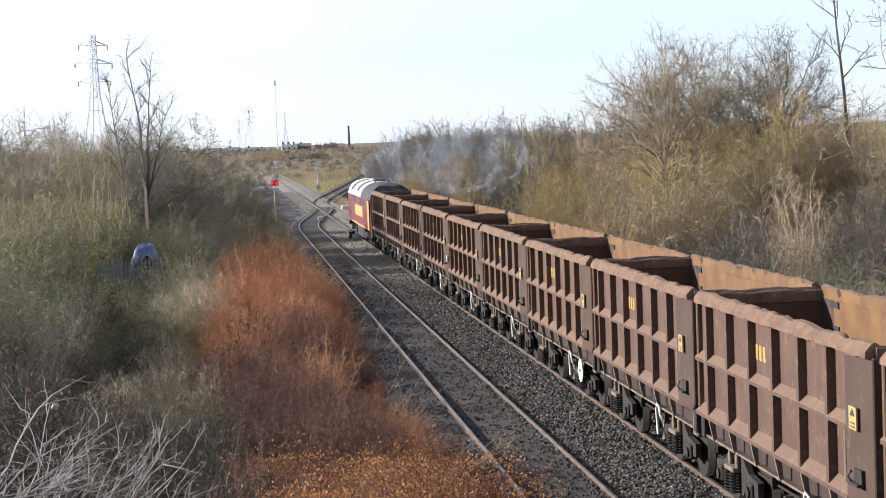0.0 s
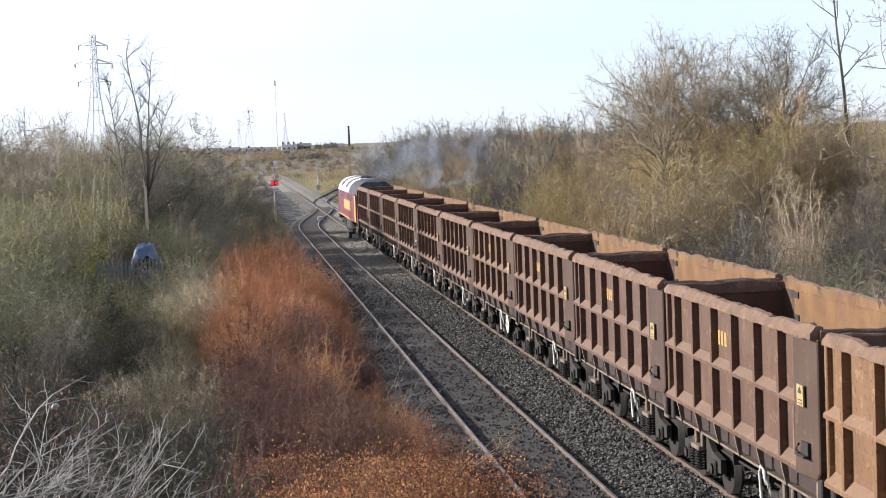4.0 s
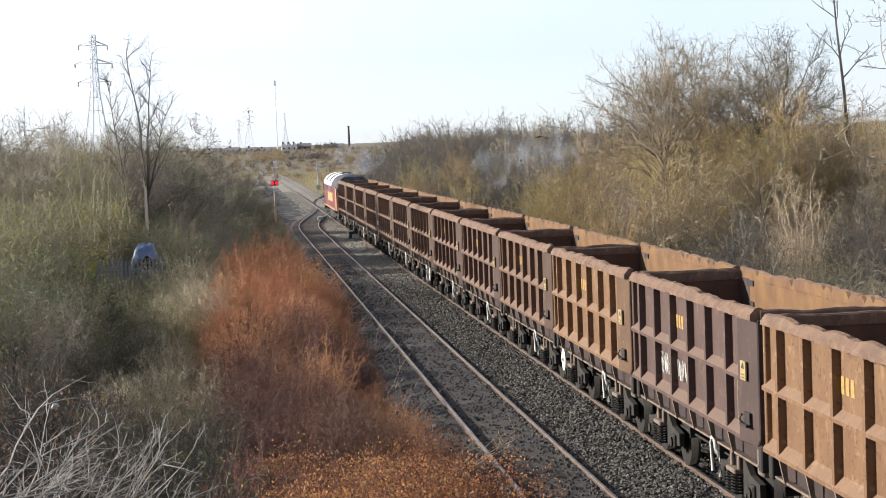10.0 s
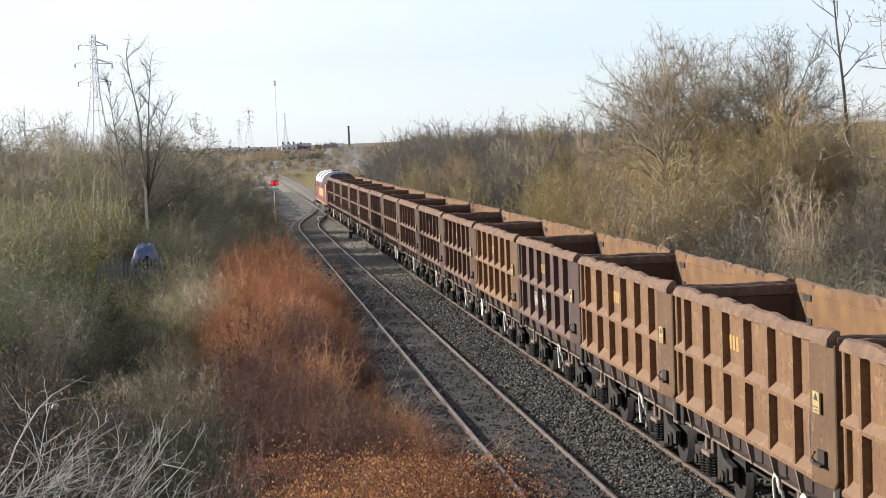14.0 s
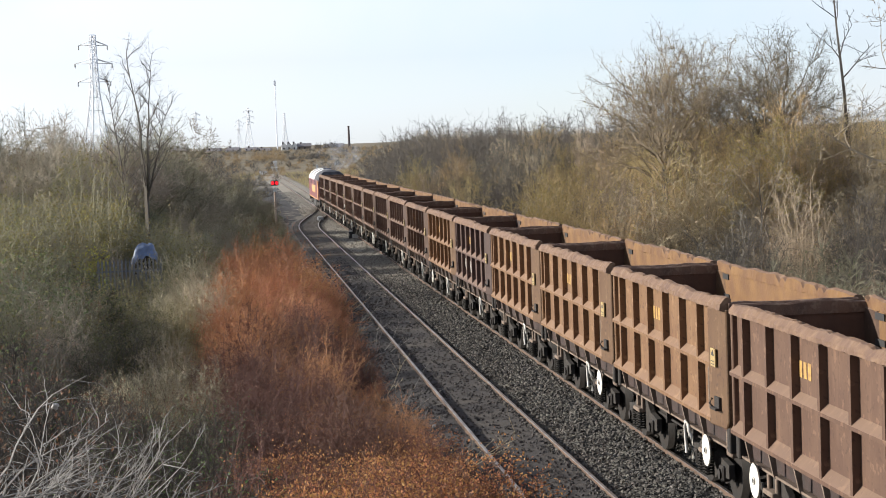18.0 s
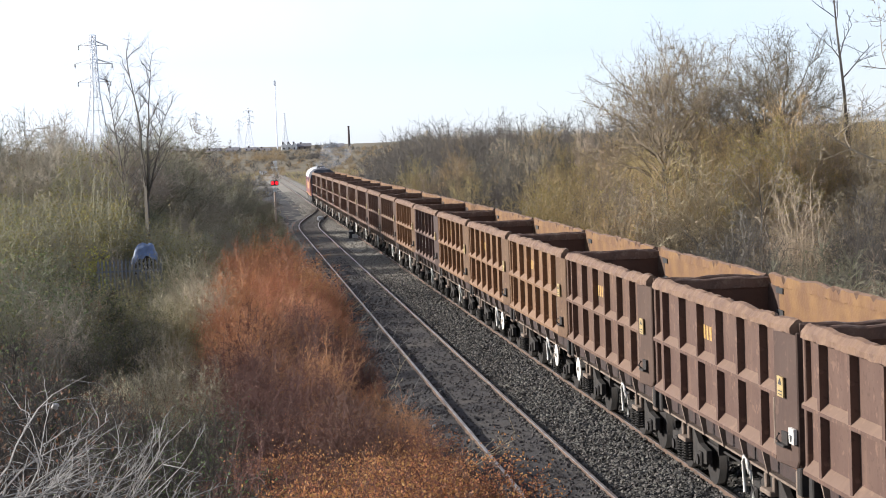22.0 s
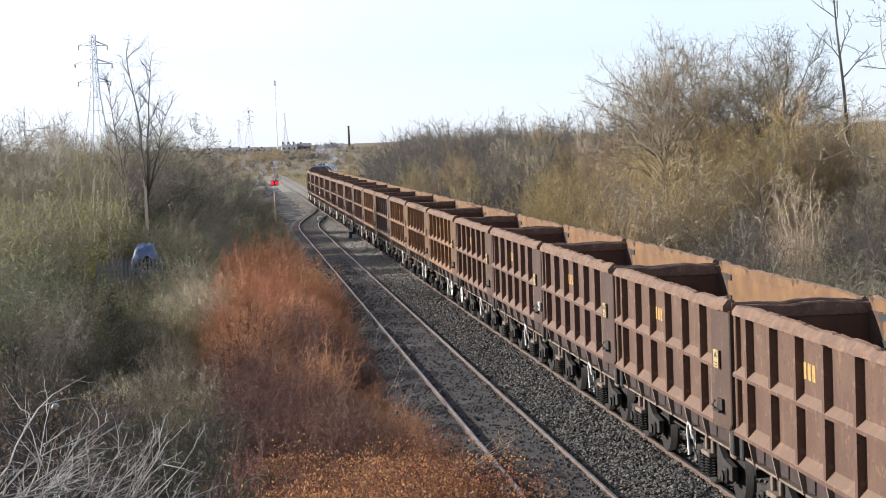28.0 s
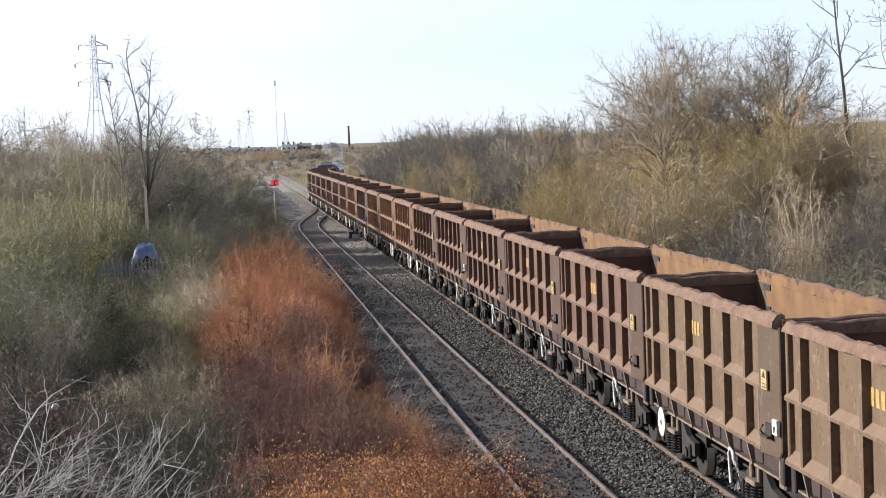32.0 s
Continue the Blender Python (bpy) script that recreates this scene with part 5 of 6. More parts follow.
def trees():
    oak = [dome_tree(501, 9.3, 5.0, 6.8, 0.17, M_LIMB, M_LEAF_YELLOW, 0.16, 20), dome_tree(502, 9.6, 5.2, 6.4, 0.18, M_LIMB, M_LEAF_YELLOW, 0.03, 20)]
    spots = [(17.3, 75, 1.04, 0), (19.2, 77.5, 1.03, 0), (18.4, 79, 1.06, 1), (21.3, 75, 0.90, 1), (22.8, 77, 0.93, 1)]
    planted(oak, spots, ["spreading bare tree with a few yellow leaves", "tall spreading bare tree with fine twigs"], "tree", "trees above the bank", True)
    gold = tree(503, 5.6, 0.08, M_TWIG_DARK, M_LEAF_YELLOW, 2.0, limbs=14, bare=0.1, reach=0.6, kids=6, spread=0.8, name="yellow_tree", leaf_size=0.055)
    set_at(gold, 18.9, 67, 0.95)
    tagged(gold, "rounded small tree with yellow-olive leaves", "tree", "yellow-olive trees on the bank")
    for x, y, size in ((13.9, 86, 0.72), (15.3, 90, 0.8), (20.6, 70, 0.85)):
        twin = copy_thing(gold, pose(0, 0, 0))
        set_at(twin, x, y, size, x)
    slim = tree(511, 13.5, 0.13, M_BARK_DARK, limbs=9, bare=0.45, reach=0.2, spread=0.8, kids=4, name="slender_tree", twist=0.1, lean=-0.07, sway=0.02)
    set_at(slim, 25.2, 75, 1.0)
    tagged(slim, "slender bare tree with a few side branches", "tree")
    edge = tree(512, 9.5, 0.14, M_BARK, limbs=12, bare=0.3, reach=0.4, kids=5, spread=0.8)
    set_at(edge, 21.9, 60, 1.08)
    tagged(edge, "bare tree with drooping fine branches", "tree")
    # a forked pair above the scrub: stems given as lean across, lean along and height
    for x, y, stems, label in ((-3.75, 85, ((-0.10, 0.02, 11.2, 0.11), (0.07, -0.02, 10.6, 0.10), (0.27, 0.03, 8.6, 0.07)), "tall bare tree forking into upright limbs above the scrub"),
                               (-4.45, 84, ((-0.12, 0.03, 9.4, 0.085), (-0.02, 0.0, 7.2, 0.05)), "leaning slim bare tree rising above the scrub")):
        g = Growth(521 + int(-x * 10))
        fork = 4.6 if x > -4 else 3.2
        g.piece(Vector((0, 0, -0.3)), Vector((0.03, 0, fork * 0.5)), 0.17, 0.15)
        g.piece(Vector((0.03, 0, fork * 0.5)), Vector((0, 0, fork)), 0.15, 0.12)
        g.cut = (len(g.v), len(g.f))
        g.thin = 0.009
        for lx, ly, top, rad in stems:
            p = Vector((0, 0, fork - 0.1))
            for i in range(8):
                q = p + Vector((lx * (1.3 if i < 3 else 0.8), ly, 1.0)) * ((top - fork) / 8) + Vector((g.r.gauss(0, 0.05), g.r.gauss(0, 0.05), 0))
                g.piece(p, q, rad * (1 - 0.11 * i), rad * (0.89 - 0.11 * i))
                p = q
                for _ in range(2):
                    a = g.r.uniform(0, 6.283)
                    d = Vector((math.cos(a) * 0.6, math.sin(a) * 0.6, 0.75))
                    at = p.copy()
                    n = 3
                    size = g.r.uniform(0.8, 2.1) * (1.15 - 0.09 * i)
                    for j in range(n):
                        d = (d + Vector((g.r.gauss(0, 0.2), g.r.gauss(0, 0.2), g.r.gauss(0.02, 0.15)))).normalized()
                        nxt = at + d * size / n
                        g.piece(at, nxt, 0.026 - 0.005 * j, 0.021 - 0.005 * j)
                        at = nxt
                        for _ in range(3):
                            g.sprig(at, d + Vector((g.r.gauss(0, 0.6), g.r.gauss(0, 0.6), g.r.gauss(0.2, 0.5))), g.r.uniform(0.3, 0.8), 0.008, 3)
        ob = plant("tall_bare_tree", g, M_BARK_DARK, None, "trunk")
        set_at(ob, x, y, 0.97)
        tagged(ob, label, "tree")
    hump = [dome_tree(541, 6.6, 2.4, 6.0, 0.15, M_TWIG_DARK, M_LEAF_BROWN, 0.08, 24, thin=0.012), dome_tree(542, 6.4, 2.2, 6.4, 0.15, M_TWIG_SHADE, M_LEAF_OLIVE, 0.15, 24, thin=0.012)]
    spots = [(-6.8, 104, 1.22, 0), (-4.6, 108, 1.25, 1), (-8.6, 112, 1.2, 1), (-2.6, 116, 1.05, 0), (-9.8, 99, 1.12, 0), (-12.4, 106, 1.22, 1), (-10.6, 118, 1.25, 0), (-0.8, 128, 0.9, 1), (-6.0, 132, 1.2, 1), (-13.0, 96, 1.1, 0), (1.0, 138, 0.7, 0)]
    planted(hump, spots, ["grey-brown rounded tree with a few withered leaves", "brown rounded tree with sparse olive leaves"], "tree", "low trees in the scrub")
    low = tree(531, 8.5, 0.14, M_BARK, limbs=12, bare=0.2, reach=0.5, kids=6, thin=0.016)
    set_at(low, -3.4, 165, 1.0)
    tagged(low, "small bare tree among scrub", "tree")


def far_woods():
    """Woods and scrub too far off to count."""
    def inside(rng):
        y = rng.uniform(185, 620)
        x = rng.uniform(13.5, 0.37 * y)
        if x < 13.5 + 0.055 * (y - 180) + 9 * smooth(230, 330, y):
            return None, None
        return (x, y) if branch_line(y) + 4.5 < x < 90 else (None, None)

    def inside_left(rng):
        y = rng.uniform(150, 620)
        return rng.uniform(-0.14 * y, 1.5 - 0.012 * (y - 150)), y

    def inside_field(rng):
        y = rng.uniform(340, 800)
        return rng.uniform(-4, 0.085 * y), y
    rng = random.Random(39)
    woods = {"grey": Growth(701), "olive": Growth(702), "dark": Growth(703)}
    for g in woods.values():
        g.thin = 0.02
    spots = [(x, y, rng.uniform(5.6, 8.2)) for x, y in scatter(35, inside, 1200, lambda x, y: 4.4 + 0.008 * (y - 180))]
    spots += [(x, y, rng.uniform(3.6, 6.2)) for x, y in scatter(45, inside_left, 600, lambda x, y: 4.2 + 0.009 * (y - 150))]
    spots += [(x, y, rng.uniform(1.0, 2.4)) for x, y in scatter(55, inside_field, 1000, lambda x, y: 4.4)]
    spots += [(rng.uniform(6.5, 17), rng.uniform(585, 640), rng.uniform(2.0, 3.0)) for _ in range(26)]
    spots += [(rng.uniform(-3, 5.4), rng.uniform(205, 345), rng.uniform(1.0, 2.3)) for _ in range(70)]
    spots += [(rng.uniform(19, 29), rng.uniform(590, 605), rng.uniform(1.6, 2.4)) for _ in range(22)]
    spots += [(rng.uniform(39, 49), rng.uniform(850, 900), rng.uniform(2.6, 4.2)) for _ in range(16)]
    for x, y, h in spots:
        g = woods["olive" if 584 < y < 641 and x < 17.1 else "dark" if 589 < y < 606 and x < 30 or y > 840 else rng.choice(("dark", "dark", "dark") if y < 340 else ("dark", "olive", "grey", "olive"))]
        z = ground_z(x, y)
        g.dome((x, y, z - 0.2), h, max(2.4, h * 0.95), 18 if h > 3 else 9, 12, 0.14 * h + 0.2, 0.032, 0.05, 5, 0, 0.1, x * 0.7 + y)
    for key, m, label in (("grey", M_WOOD_GREY, "distant grey-brown leafless woods"), ("olive", M_WOOD_OLIVE, "distant olive-yellow leafless scrub"), ("dark", M_WOOD_DARK, "distant dark brown leafless woods")):
        tagged(new("far_woods", woods[key].mesh("far_woods", m)), label, "woods", kind="stuff")


right_thicket()
left_thicket()
copper_hedge()
pale_branches()
trees()
far_woods()


# ---- lineside things ----
M_PALE = mat("dull_fence_steel", (0.20, 0.21, 0.23), (0.14, 0.15, 0.165), 6.0, 0.6, 0.3)
M_GALV = mat("galvanised_steel", (0.42, 0.43, 0.44), (0.33, 0.34, 0.35), 6.0, 0.5, 0.5)
# Near-white steel: distance haze and sky glare are put into its colour.
M_LATTICE = mat("haze_paled_lattice_steel", (0.80, 0.83, 0.87), (0.72, 0.75, 0.80), 2.0, 0.6, 0.0)
M_RED_LAMP = mat("red_signal_lamp", (0.80, 0.008, 0.015), rough=0.3, emit=1.0)
M_BRICK = mat("sooty_brick", (0.085, 0.062, 0.058), (0.055, 0.042, 0.04), 1.5, 0.9)
M_RENDER = mat("white_render", (0.72, 0.71, 0.68), (0.60, 0.59, 0.56), 0.8, 0.8)
M_SLATE = mat("slate_roof", (0.22, 0.21, 0.22), (0.16, 0.15, 0.16), 1.5, 0.7)
M_HOUSE = mat("buff_brick", (0.30, 0.24, 0.19), (0.23, 0.17, 0.13), 1.0, 0.85)
M_BLUE = mat("blue_tarpaulin", (0.125, 0.18, 0.32), (0.075, 0.105, 0.18), 2.5, 0.5, 0, 0.4, 5)
M_PAPER = mat("pale_litter", (0.40, 0.38, 0.36), (0.25, 0.24, 0.22), 8.0, 0.8)


def colour_light_signal():
    s = new("railway_signal")
    s.location = (3.36, 150, -0.45)
    tagged(s, "short railway signal post showing red lights", "signal")
    bm = bmesh.new()
    tube(bm, [(0, 0, 0), (0, 0, 3.45)], 0.085, None, 10)
    box(bm, -0.22, 0.22, -0.22, 0.22, 0, 0.2, 0.02)
    part("post", bm, M_HOUSE, s, "dull buff painted post")
    bm = bmesh.new()
    box(bm, -0.31, 0.31, -0.06, 0.08, 3.6, 4.0, 0.06)
    head = part("signal_head", bm, M_BLACK, s, "black signal head")
    for x in (-0.155, 0.155):
        bm = bmesh.new()
        tube(bm, [(x, -0.062, 3.8), (x, -0.09, 3.8)], 0.13, None, 16)
        part("red_lamp", bm, M_RED_LAMP, head, "glowing red lamp")
        bm = bmesh.new()
        prism(bm, [(x + 0.165 * math.cos(a * 0.5236), 3.8 + 0.165 * math.sin(a * 0.5236)) for a in range(0, 7)] + [(x + 0.153 * math.cos(a * 0.5236), 3.8 + 0.153 * math.sin(a * 0.5236)) for a in range(6, -1, -1)], -0.3, -0.06)
        part("hood", bm, M_BLACK, head)
    bm = bmesh.new()
    box(bm, -0.13, 0.13, -0.10, -0.085, 3.1, 3.42)
    part("plate", bm, M_WHITE, s, "white identification plate")


def far_signal():
    s = new("signal_mast")
    s.location = (12.2, 271, -0.4)
    tagged(s, "grey signal mast beside the junction", "signal")
    bm = bmesh.new()
    tube(bm, [(0, 0, 0), (0, 0, 3.6)], 0.07, None, 8)
    part("mast", bm, M_GALV, s)
    bm = bmesh.new()
    box(bm, -0.15, 0.15, -0.12, 0.12, 3.0, 3.75, 0.04)
    part("signal_head", bm, M_GALV, s)
    bm = bmesh.new()
    box(bm, -0.3, 0.3, -0.2, 0.2, 0.1, 0.9, 0.04)
    part("relay_box", bm, M_GALV, s)
    bm = bmesh.new()
    for k in range(8):
        box(bm, 0.12, 0.42, 0.1, 0.13, 0.4 + k * 0.32, 0.43 + k * 0.32)
    for x in (0.12, 0.42):
        box(bm, x - 0.015, x + 0.015, 0.1, 0.13, 0.1, 3.0)
    part("ladder", bm, M_GALV, s)


def shunt_signal():
    s = new("ground_signal")
    s.location = (7.88, 127.5, -0.17)
    s.scale = (0.8, 0.8, 0.8)
    tagged(s, "small black and white ground signal by the rail", "signal")
    bm = bmesh.new()
    box(bm, -0.28, 0.28, -0.12, 0.12, 0, 0.34, 0.03)
    part("base", bm, M_BLACK, s)
    bm = bmesh.new()
    tube(bm, [(0, -0.10, 0.55), (0, -0.05, 0.55)], 0.26, None, 18)
    part("disc", bm, M_BLACK, s)
    bm = bmesh.new()
    box(bm, 0.0, 0.5, -0.18, -0.13, 0.08, 0.42, 0.01)
    part("white_plate", bm, M_WHITE, s, "white plate")
    bm = bmesh.new()
    box(bm, -0.22, 0.1, -0.128, -0.103, 0.62, 0.78, 0.01)
    part("white_bar", bm, M_WHITE, s)


def point_boxes():
    for x, y, w in ((10.95, 186, 0.75), (7.3, 160, 0.5), (2.6, 178, 0.7)):
        b = new("point_machine")
        b.location = (x, y, -0.3)
        tagged(b, "pale metal point machine casing beside the rails", "point machine", "point machines at the junction")
        bm = bmesh.new()
        box(bm, -w / 2, w / 2, -0.6, 0.6, 0.05, 0.5, 0.06)
        part("casing", bm, M_WHITE if w > 0.7 else M_GALV, b)
        bm = bmesh.new()
        box(bm, -w / 2 - 0.12, w / 2 + 0.12, -0.7, 0.7, -0.1, 0.06, 0.02)
        part("base_plate", bm, M_FRAME, b)


def palisade():
    f = new("palisade_fence")
    f.location = (-5.4, 76.5, ground_z(-4.5, 76.5))
    tagged(f, "grey steel palisade fence half hidden by scrub", "fence")
    bm = bmesh.new()
    prism(bm, [(-0.035, 0.05), (-0.035, 2.15), (0, 2.3), (0.035, 2.15), (0.035, 0.05)], -0.012, 0.012)
    pale = part("pale", bm, M_PALE, f)
    for k in range(1, 17):
        again("pale", pale, f, (k * 0.155, 0, 0))
    bm = bmesh.new()
    box(bm, -0.1, 2.6, 0.013, 0.053, 0.45, 0.51)
    rail = part("rail", bm, M_PALE, f)
    again("rail", rail, f, (0, 0, 1.3))
    bm = bmesh.new()
    box(bm, -0.05, 0.05, 0.055, 0.15, -0.1, 2.1)
    post = part("post", bm, M_PALE, f)
    again("post", post, f, (2.45, 0, 0))


def tarpaulin_stack():
    rng = random.Random(5)
    t = new("covered_stack")
    t.location = (-3.7, 79.5, ground_z(-3.7, 79.5))
    tagged(t, "dark stack of goods topped with a creased blue tarpaulin", "tarpaulin")
    bm = bmesh.new()
    n = 14

    def drape(u, v):
        edge = max(abs(u), abs(v))
        return 2.9 - 0.2 * u * u + 0.1 * u - 0.2 * v * v - 0.38 * smooth(0.6, 1.0, edge) + 0.12 * noise.noise((u * 2.2, v * 2.2, 7)) + rng.uniform(-0.03, 0.03)
    grid = [[bm.verts.new((0.54 * (2 * i / n - 1), 0.55 * (2 * j / n - 1), max(0.0, drape(2 * i / n - 1, 2 * j / n - 1)))) for i in range(n + 1)] for j in range(n + 1)]
    for j in range(n):
        for i in range(n):
            bm.faces.new((grid[j][i], grid[j][i + 1], grid[j + 1][i + 1], grid[j + 1][i])).smooth = True
    part("tarpaulin", bm, M_BLUE, t)
    bm = bmesh.new()
    box(bm, -0.46, 0.46, -0.45, 0.45, -0.1, 2.4, 0.05)
    part("load", bm, M_FRAME, t)


def pylon(x, y, height, name="pylon", label="tall steel lattice electricity pylon", arms=True):
    p = new(name)
    p.location = (x, y, ground_z(x, y))
    p.rotation_euler = (0, 0, 0.5)
    tagged(p, label, "pylon", "pylons on the skyline")
    w0, w1, waist = height * 0.085, height * 0.016, height * 0.55

    def half(z):
        return w0 + (height * 0.028 - w0) * z / waist if z < waist else height * 0.028 + (w1 - height * 0.028) * (z - waist) / (height - waist)
    t = height * 0.0042
    for sx, sy in ((-1, -1), (1, -1), (1, 1), (-1, 1)):
        bm = bmesh.new()
        tube(bm, [(sx * half(z), sy * half(z), z) for z in (0, waist, height)], t * 1.5, t, 5)
        part("leg", bm, M_LATTICE, p)
    bm = bmesh.new()
    levels = [height * q for q in (0.0, 0.16, 0.30, 0.42, 0.52, 0.60, 0.67, 0.74, 0.81, 0.88, 0.94, 1.0)]
    for z0, z1 in zip(levels, levels[1:]):
        a, b = half(z0), half(z1)
        for k in range(4):
            c, s = ((1, 0), (0, 1), (-1, 0), (0, -1))[k]
            def at(h, u, z):
                return (c * h - s * u, s * h + c * u, z)
            tube(bm, [at(a, -a, z0), at(b, b, z1)], t * 0.6, None, 3)
            tube(bm, [at(a, a, z0), at(b, -b, z1)], t * 0.6, None, 3)
            tube(bm, [at(b, -b, z1), at(b, b, z1)], t * 0.6, None, 3)
    part("bracing", bm, M_LATTICE, p)
    if arms:
        for z, reach in ((0.64, 0.135), (0.78, 0.155), (0.92, 0.12)):
            for s in (-1, 1):
                bm = bmesh.new()
                h, tip = half(z * height), (s * reach * height, 0, z * height)
                for k in (-1, 1):
                    tube(bm, [(s * h, k * h, z * height), tip], t * 0.8, None, 3)
                    tube(bm, [(s * h, k * h, z * height + height * 0.035), tip], t * 0.8, None, 3)
                arm = part("cross_arm", bm, M_LATTICE, p)
                bm = bmesh.new()
                tube(bm, [tip, (tip[0], 0, tip[2] - height * 0.035)], t * 1.4, None, 5)
                part("insulator", bm, M_LATTICE, arm)


def skyline():
    pylon(-40.2, 590, 39.5)
    pylon(-17.0, 985, 20.5)
    pylon(17.5, 1730, 37)
    pylon(11.5, 2350, 36)
    pylon(28.8, 1000, 19.0, "lattice_tower", "slim lattice tower with small dishes", False)
    m = new("radio_mast")
    m.location = (24.6, 1000, ground_z(24, 1000))
    tagged(m, "tall thin radio mast on the skyline", "mast")
    bm = bmesh.new()
    tube(bm, [(0, 0, 0), (0, 0, 36.5)], 0.30, 0.16, 6)
    part("pole", bm, M_LATTICE, m)
    bm = bmesh.new()
    box(bm, -0.5, 0.5, -0.3, 0.3, 33.5, 36)
    part("aerial", bm, M_LATTICE, m)
    c = new("brick_chimney")
    c.location = (56.0, 900, ground_z(55, 900) - 1)
    tagged(c, "old dark brick factory chimney on the skyline", "chimney")
    bm = bmesh.new()
    tube(bm, [(0, 0, 0), (0, 0, 11.0)], 0.62, 0.42, 12)
    part("shaft", bm, M_BRICK, c)
    bm = bmesh.new()
    tube(bm, [(0, 0, 10.6), (0, 0, 11.3)], 0.52, None, 12)
    part("cap", bm, M_BRICK, c)
    rng = random.Random(77)

    def house(x, y, w, h, wall, turn, gable, label):
        """A small house; with gable its pointed end looks down the line."""
        hs = new("house")
        hs.location = (x, y, ground_z(x, y) - 0.6)
        hs.rotation_euler = (0, 0, turn)
        tagged(hs, label, "house", "houses on the skyline")
        bm = bmesh.new()
        box(bm, 0, w, -3.5, 3.5, -1, h)
        if gable:
            prism(bm, [(0, h), (w, h), (w / 2, h + 1.3)], -3.5, 3.5)
        part("wall", bm, wall, hs)
        bm = bmesh.new()
        if gable:
            prism(bm, [(-0.2, h - 0.1), (w / 2, h + 1.3), (w + 0.2, h - 0.1), (w + 0.2, h + 0.1), (w / 2, h + 1.55), (-0.2, h + 0.1)], -3.4, 3.7)
        else:
            prism_x(bm, [(-4.0, h), (4.0, h), (0, h + 1.5)], -0.3, w + 0.3)
        roof = part("roof", bm, M_SLATE, hs)
        bm = bmesh.new()
        box(bm, w * 0.2, w * 0.2 + 0.8, -0.4, 0.4, h + 0.6, h + 2.1)
        part("chimney", bm, M_BRICK, roof)
        for k in range(max(1, int(w // 2.6))):
            bm = bmesh.new()
            box(bm, 0.7 + k * 2.5, 1.4 + k * 2.5, -3.56, -3.46, 0.9, 1.7)
            part("window", bm, M_GLASS, hs)
    for x, w in ((24.0, 2.3), (26.4, 2.3), (28.9, 2.4)):
        house(x, 898, w, 2.3, M_RENDER, 0.0, True, "white rendered gabled house end on the skyline")
    house(31.6, 902, 6.4, 2.1, M_HOUSE, -0.05, False, "long buff brick house with slate roof on the skyline")
    x = -34.0
    while x < 52:
        w, h = rng.uniform(5, 9), rng.uniform(0.5, 1.4)
        wall = rng.choice((M_HOUSE, M_HOUSE, M_BRICK, M_RENDER))
        if not 16 < x < 40:
            house(x, rng.uniform(870, 930), w, h, wall, -0.2, False, ("white rendered" if wall is M_RENDER else "plain brick") + " house with slate roof on the skyline")
        x += w + rng.choice((0.6, 3.0, 7.0))


def field_sheds():
    for x, y, w, h in ((10.4, 460, 1.3, 1.0), (7.2, 430, 1.5, 0.7), (12.0, 520, 1.0, 1.2)):
        s = new("field_shed")
        s.location = (x, y, ground_z(x, y) - 0.2)
        tagged(s, "small pale shed in the rough field", "shed", "sheds in the field")
        bm = bmesh.new()
        box(bm, -w / 2, w / 2, -0.9, 0.9, 0, h)
        part("wall", bm, M_RENDER, s)
        bm = bmesh.new()
        prism_x(bm, [(-1.0, h), (1.0, h), (0, h + 0.35)], -w / 2 - 0.1, w / 2 + 0.1)
        part("roof", bm, M_GALV, s)


def litter():
    rng = random.Random(8)
    for x, y, z in ((-1.75, 18.2, 3.9), (3.3, 32.5, 1.35)):
        p = new("litter")
        p.location = (x, y, z)
        tagged(p, "pale scrap of litter caught in branches", "litter", "scraps of litter")
        bm = bmesh.new()
        bmesh.ops.create_icosphere(bm, subdivisions=2, radius=0.035)
        for v in bm.verts:
            v.co *= rng.uniform(0.5, 1.3)
        part("scrap", bm, M_PAPER, p)


def dry_grass():
    """Pale dead grass beside the far line and in the clearing by the fence."""
    g = Growth(801)
    rng = random.Random(81)
    for _ in range(11000):
        if rng.random() < 0.3:
            x, y, h = rng.gauss(-2.2, 0.8), rng.gauss(63, 5), rng.uniform(0.4, 1.3)
        elif rng.random() < 0.75:
            y = rng.uniform(205, 440)
            x, h = (rng.uniform(11.2, max(13.0, branch_line(y) - 2.6)) if rng.random() < 0.7 else rng.uniform(-2, 6.5), rng.uniform(0.3, 0.8))
            if x < 7 and y < 260:
                continue
        else:
            y = rng.uniform(40, 230)
            x, h = rng.uniform(11.7, 13.2), rng.uniform(0.3, 0.9)
        z = ground_z(x, y)
        a = rng.uniform(0, 6.28)
        b = Vector((x, y, z - 0.05))
        g.piece(b, b + Vector((math.cos(a) * 0.3 * h, math.sin(a) * 0.3 * h, h)), 0.02 + 0.00012 * y, 0)
    tagged(new("dry_grass", g.mesh("dry_grass", M_GRASS)), "tufts of pale dead winter grass", "grass", kind="stuff")


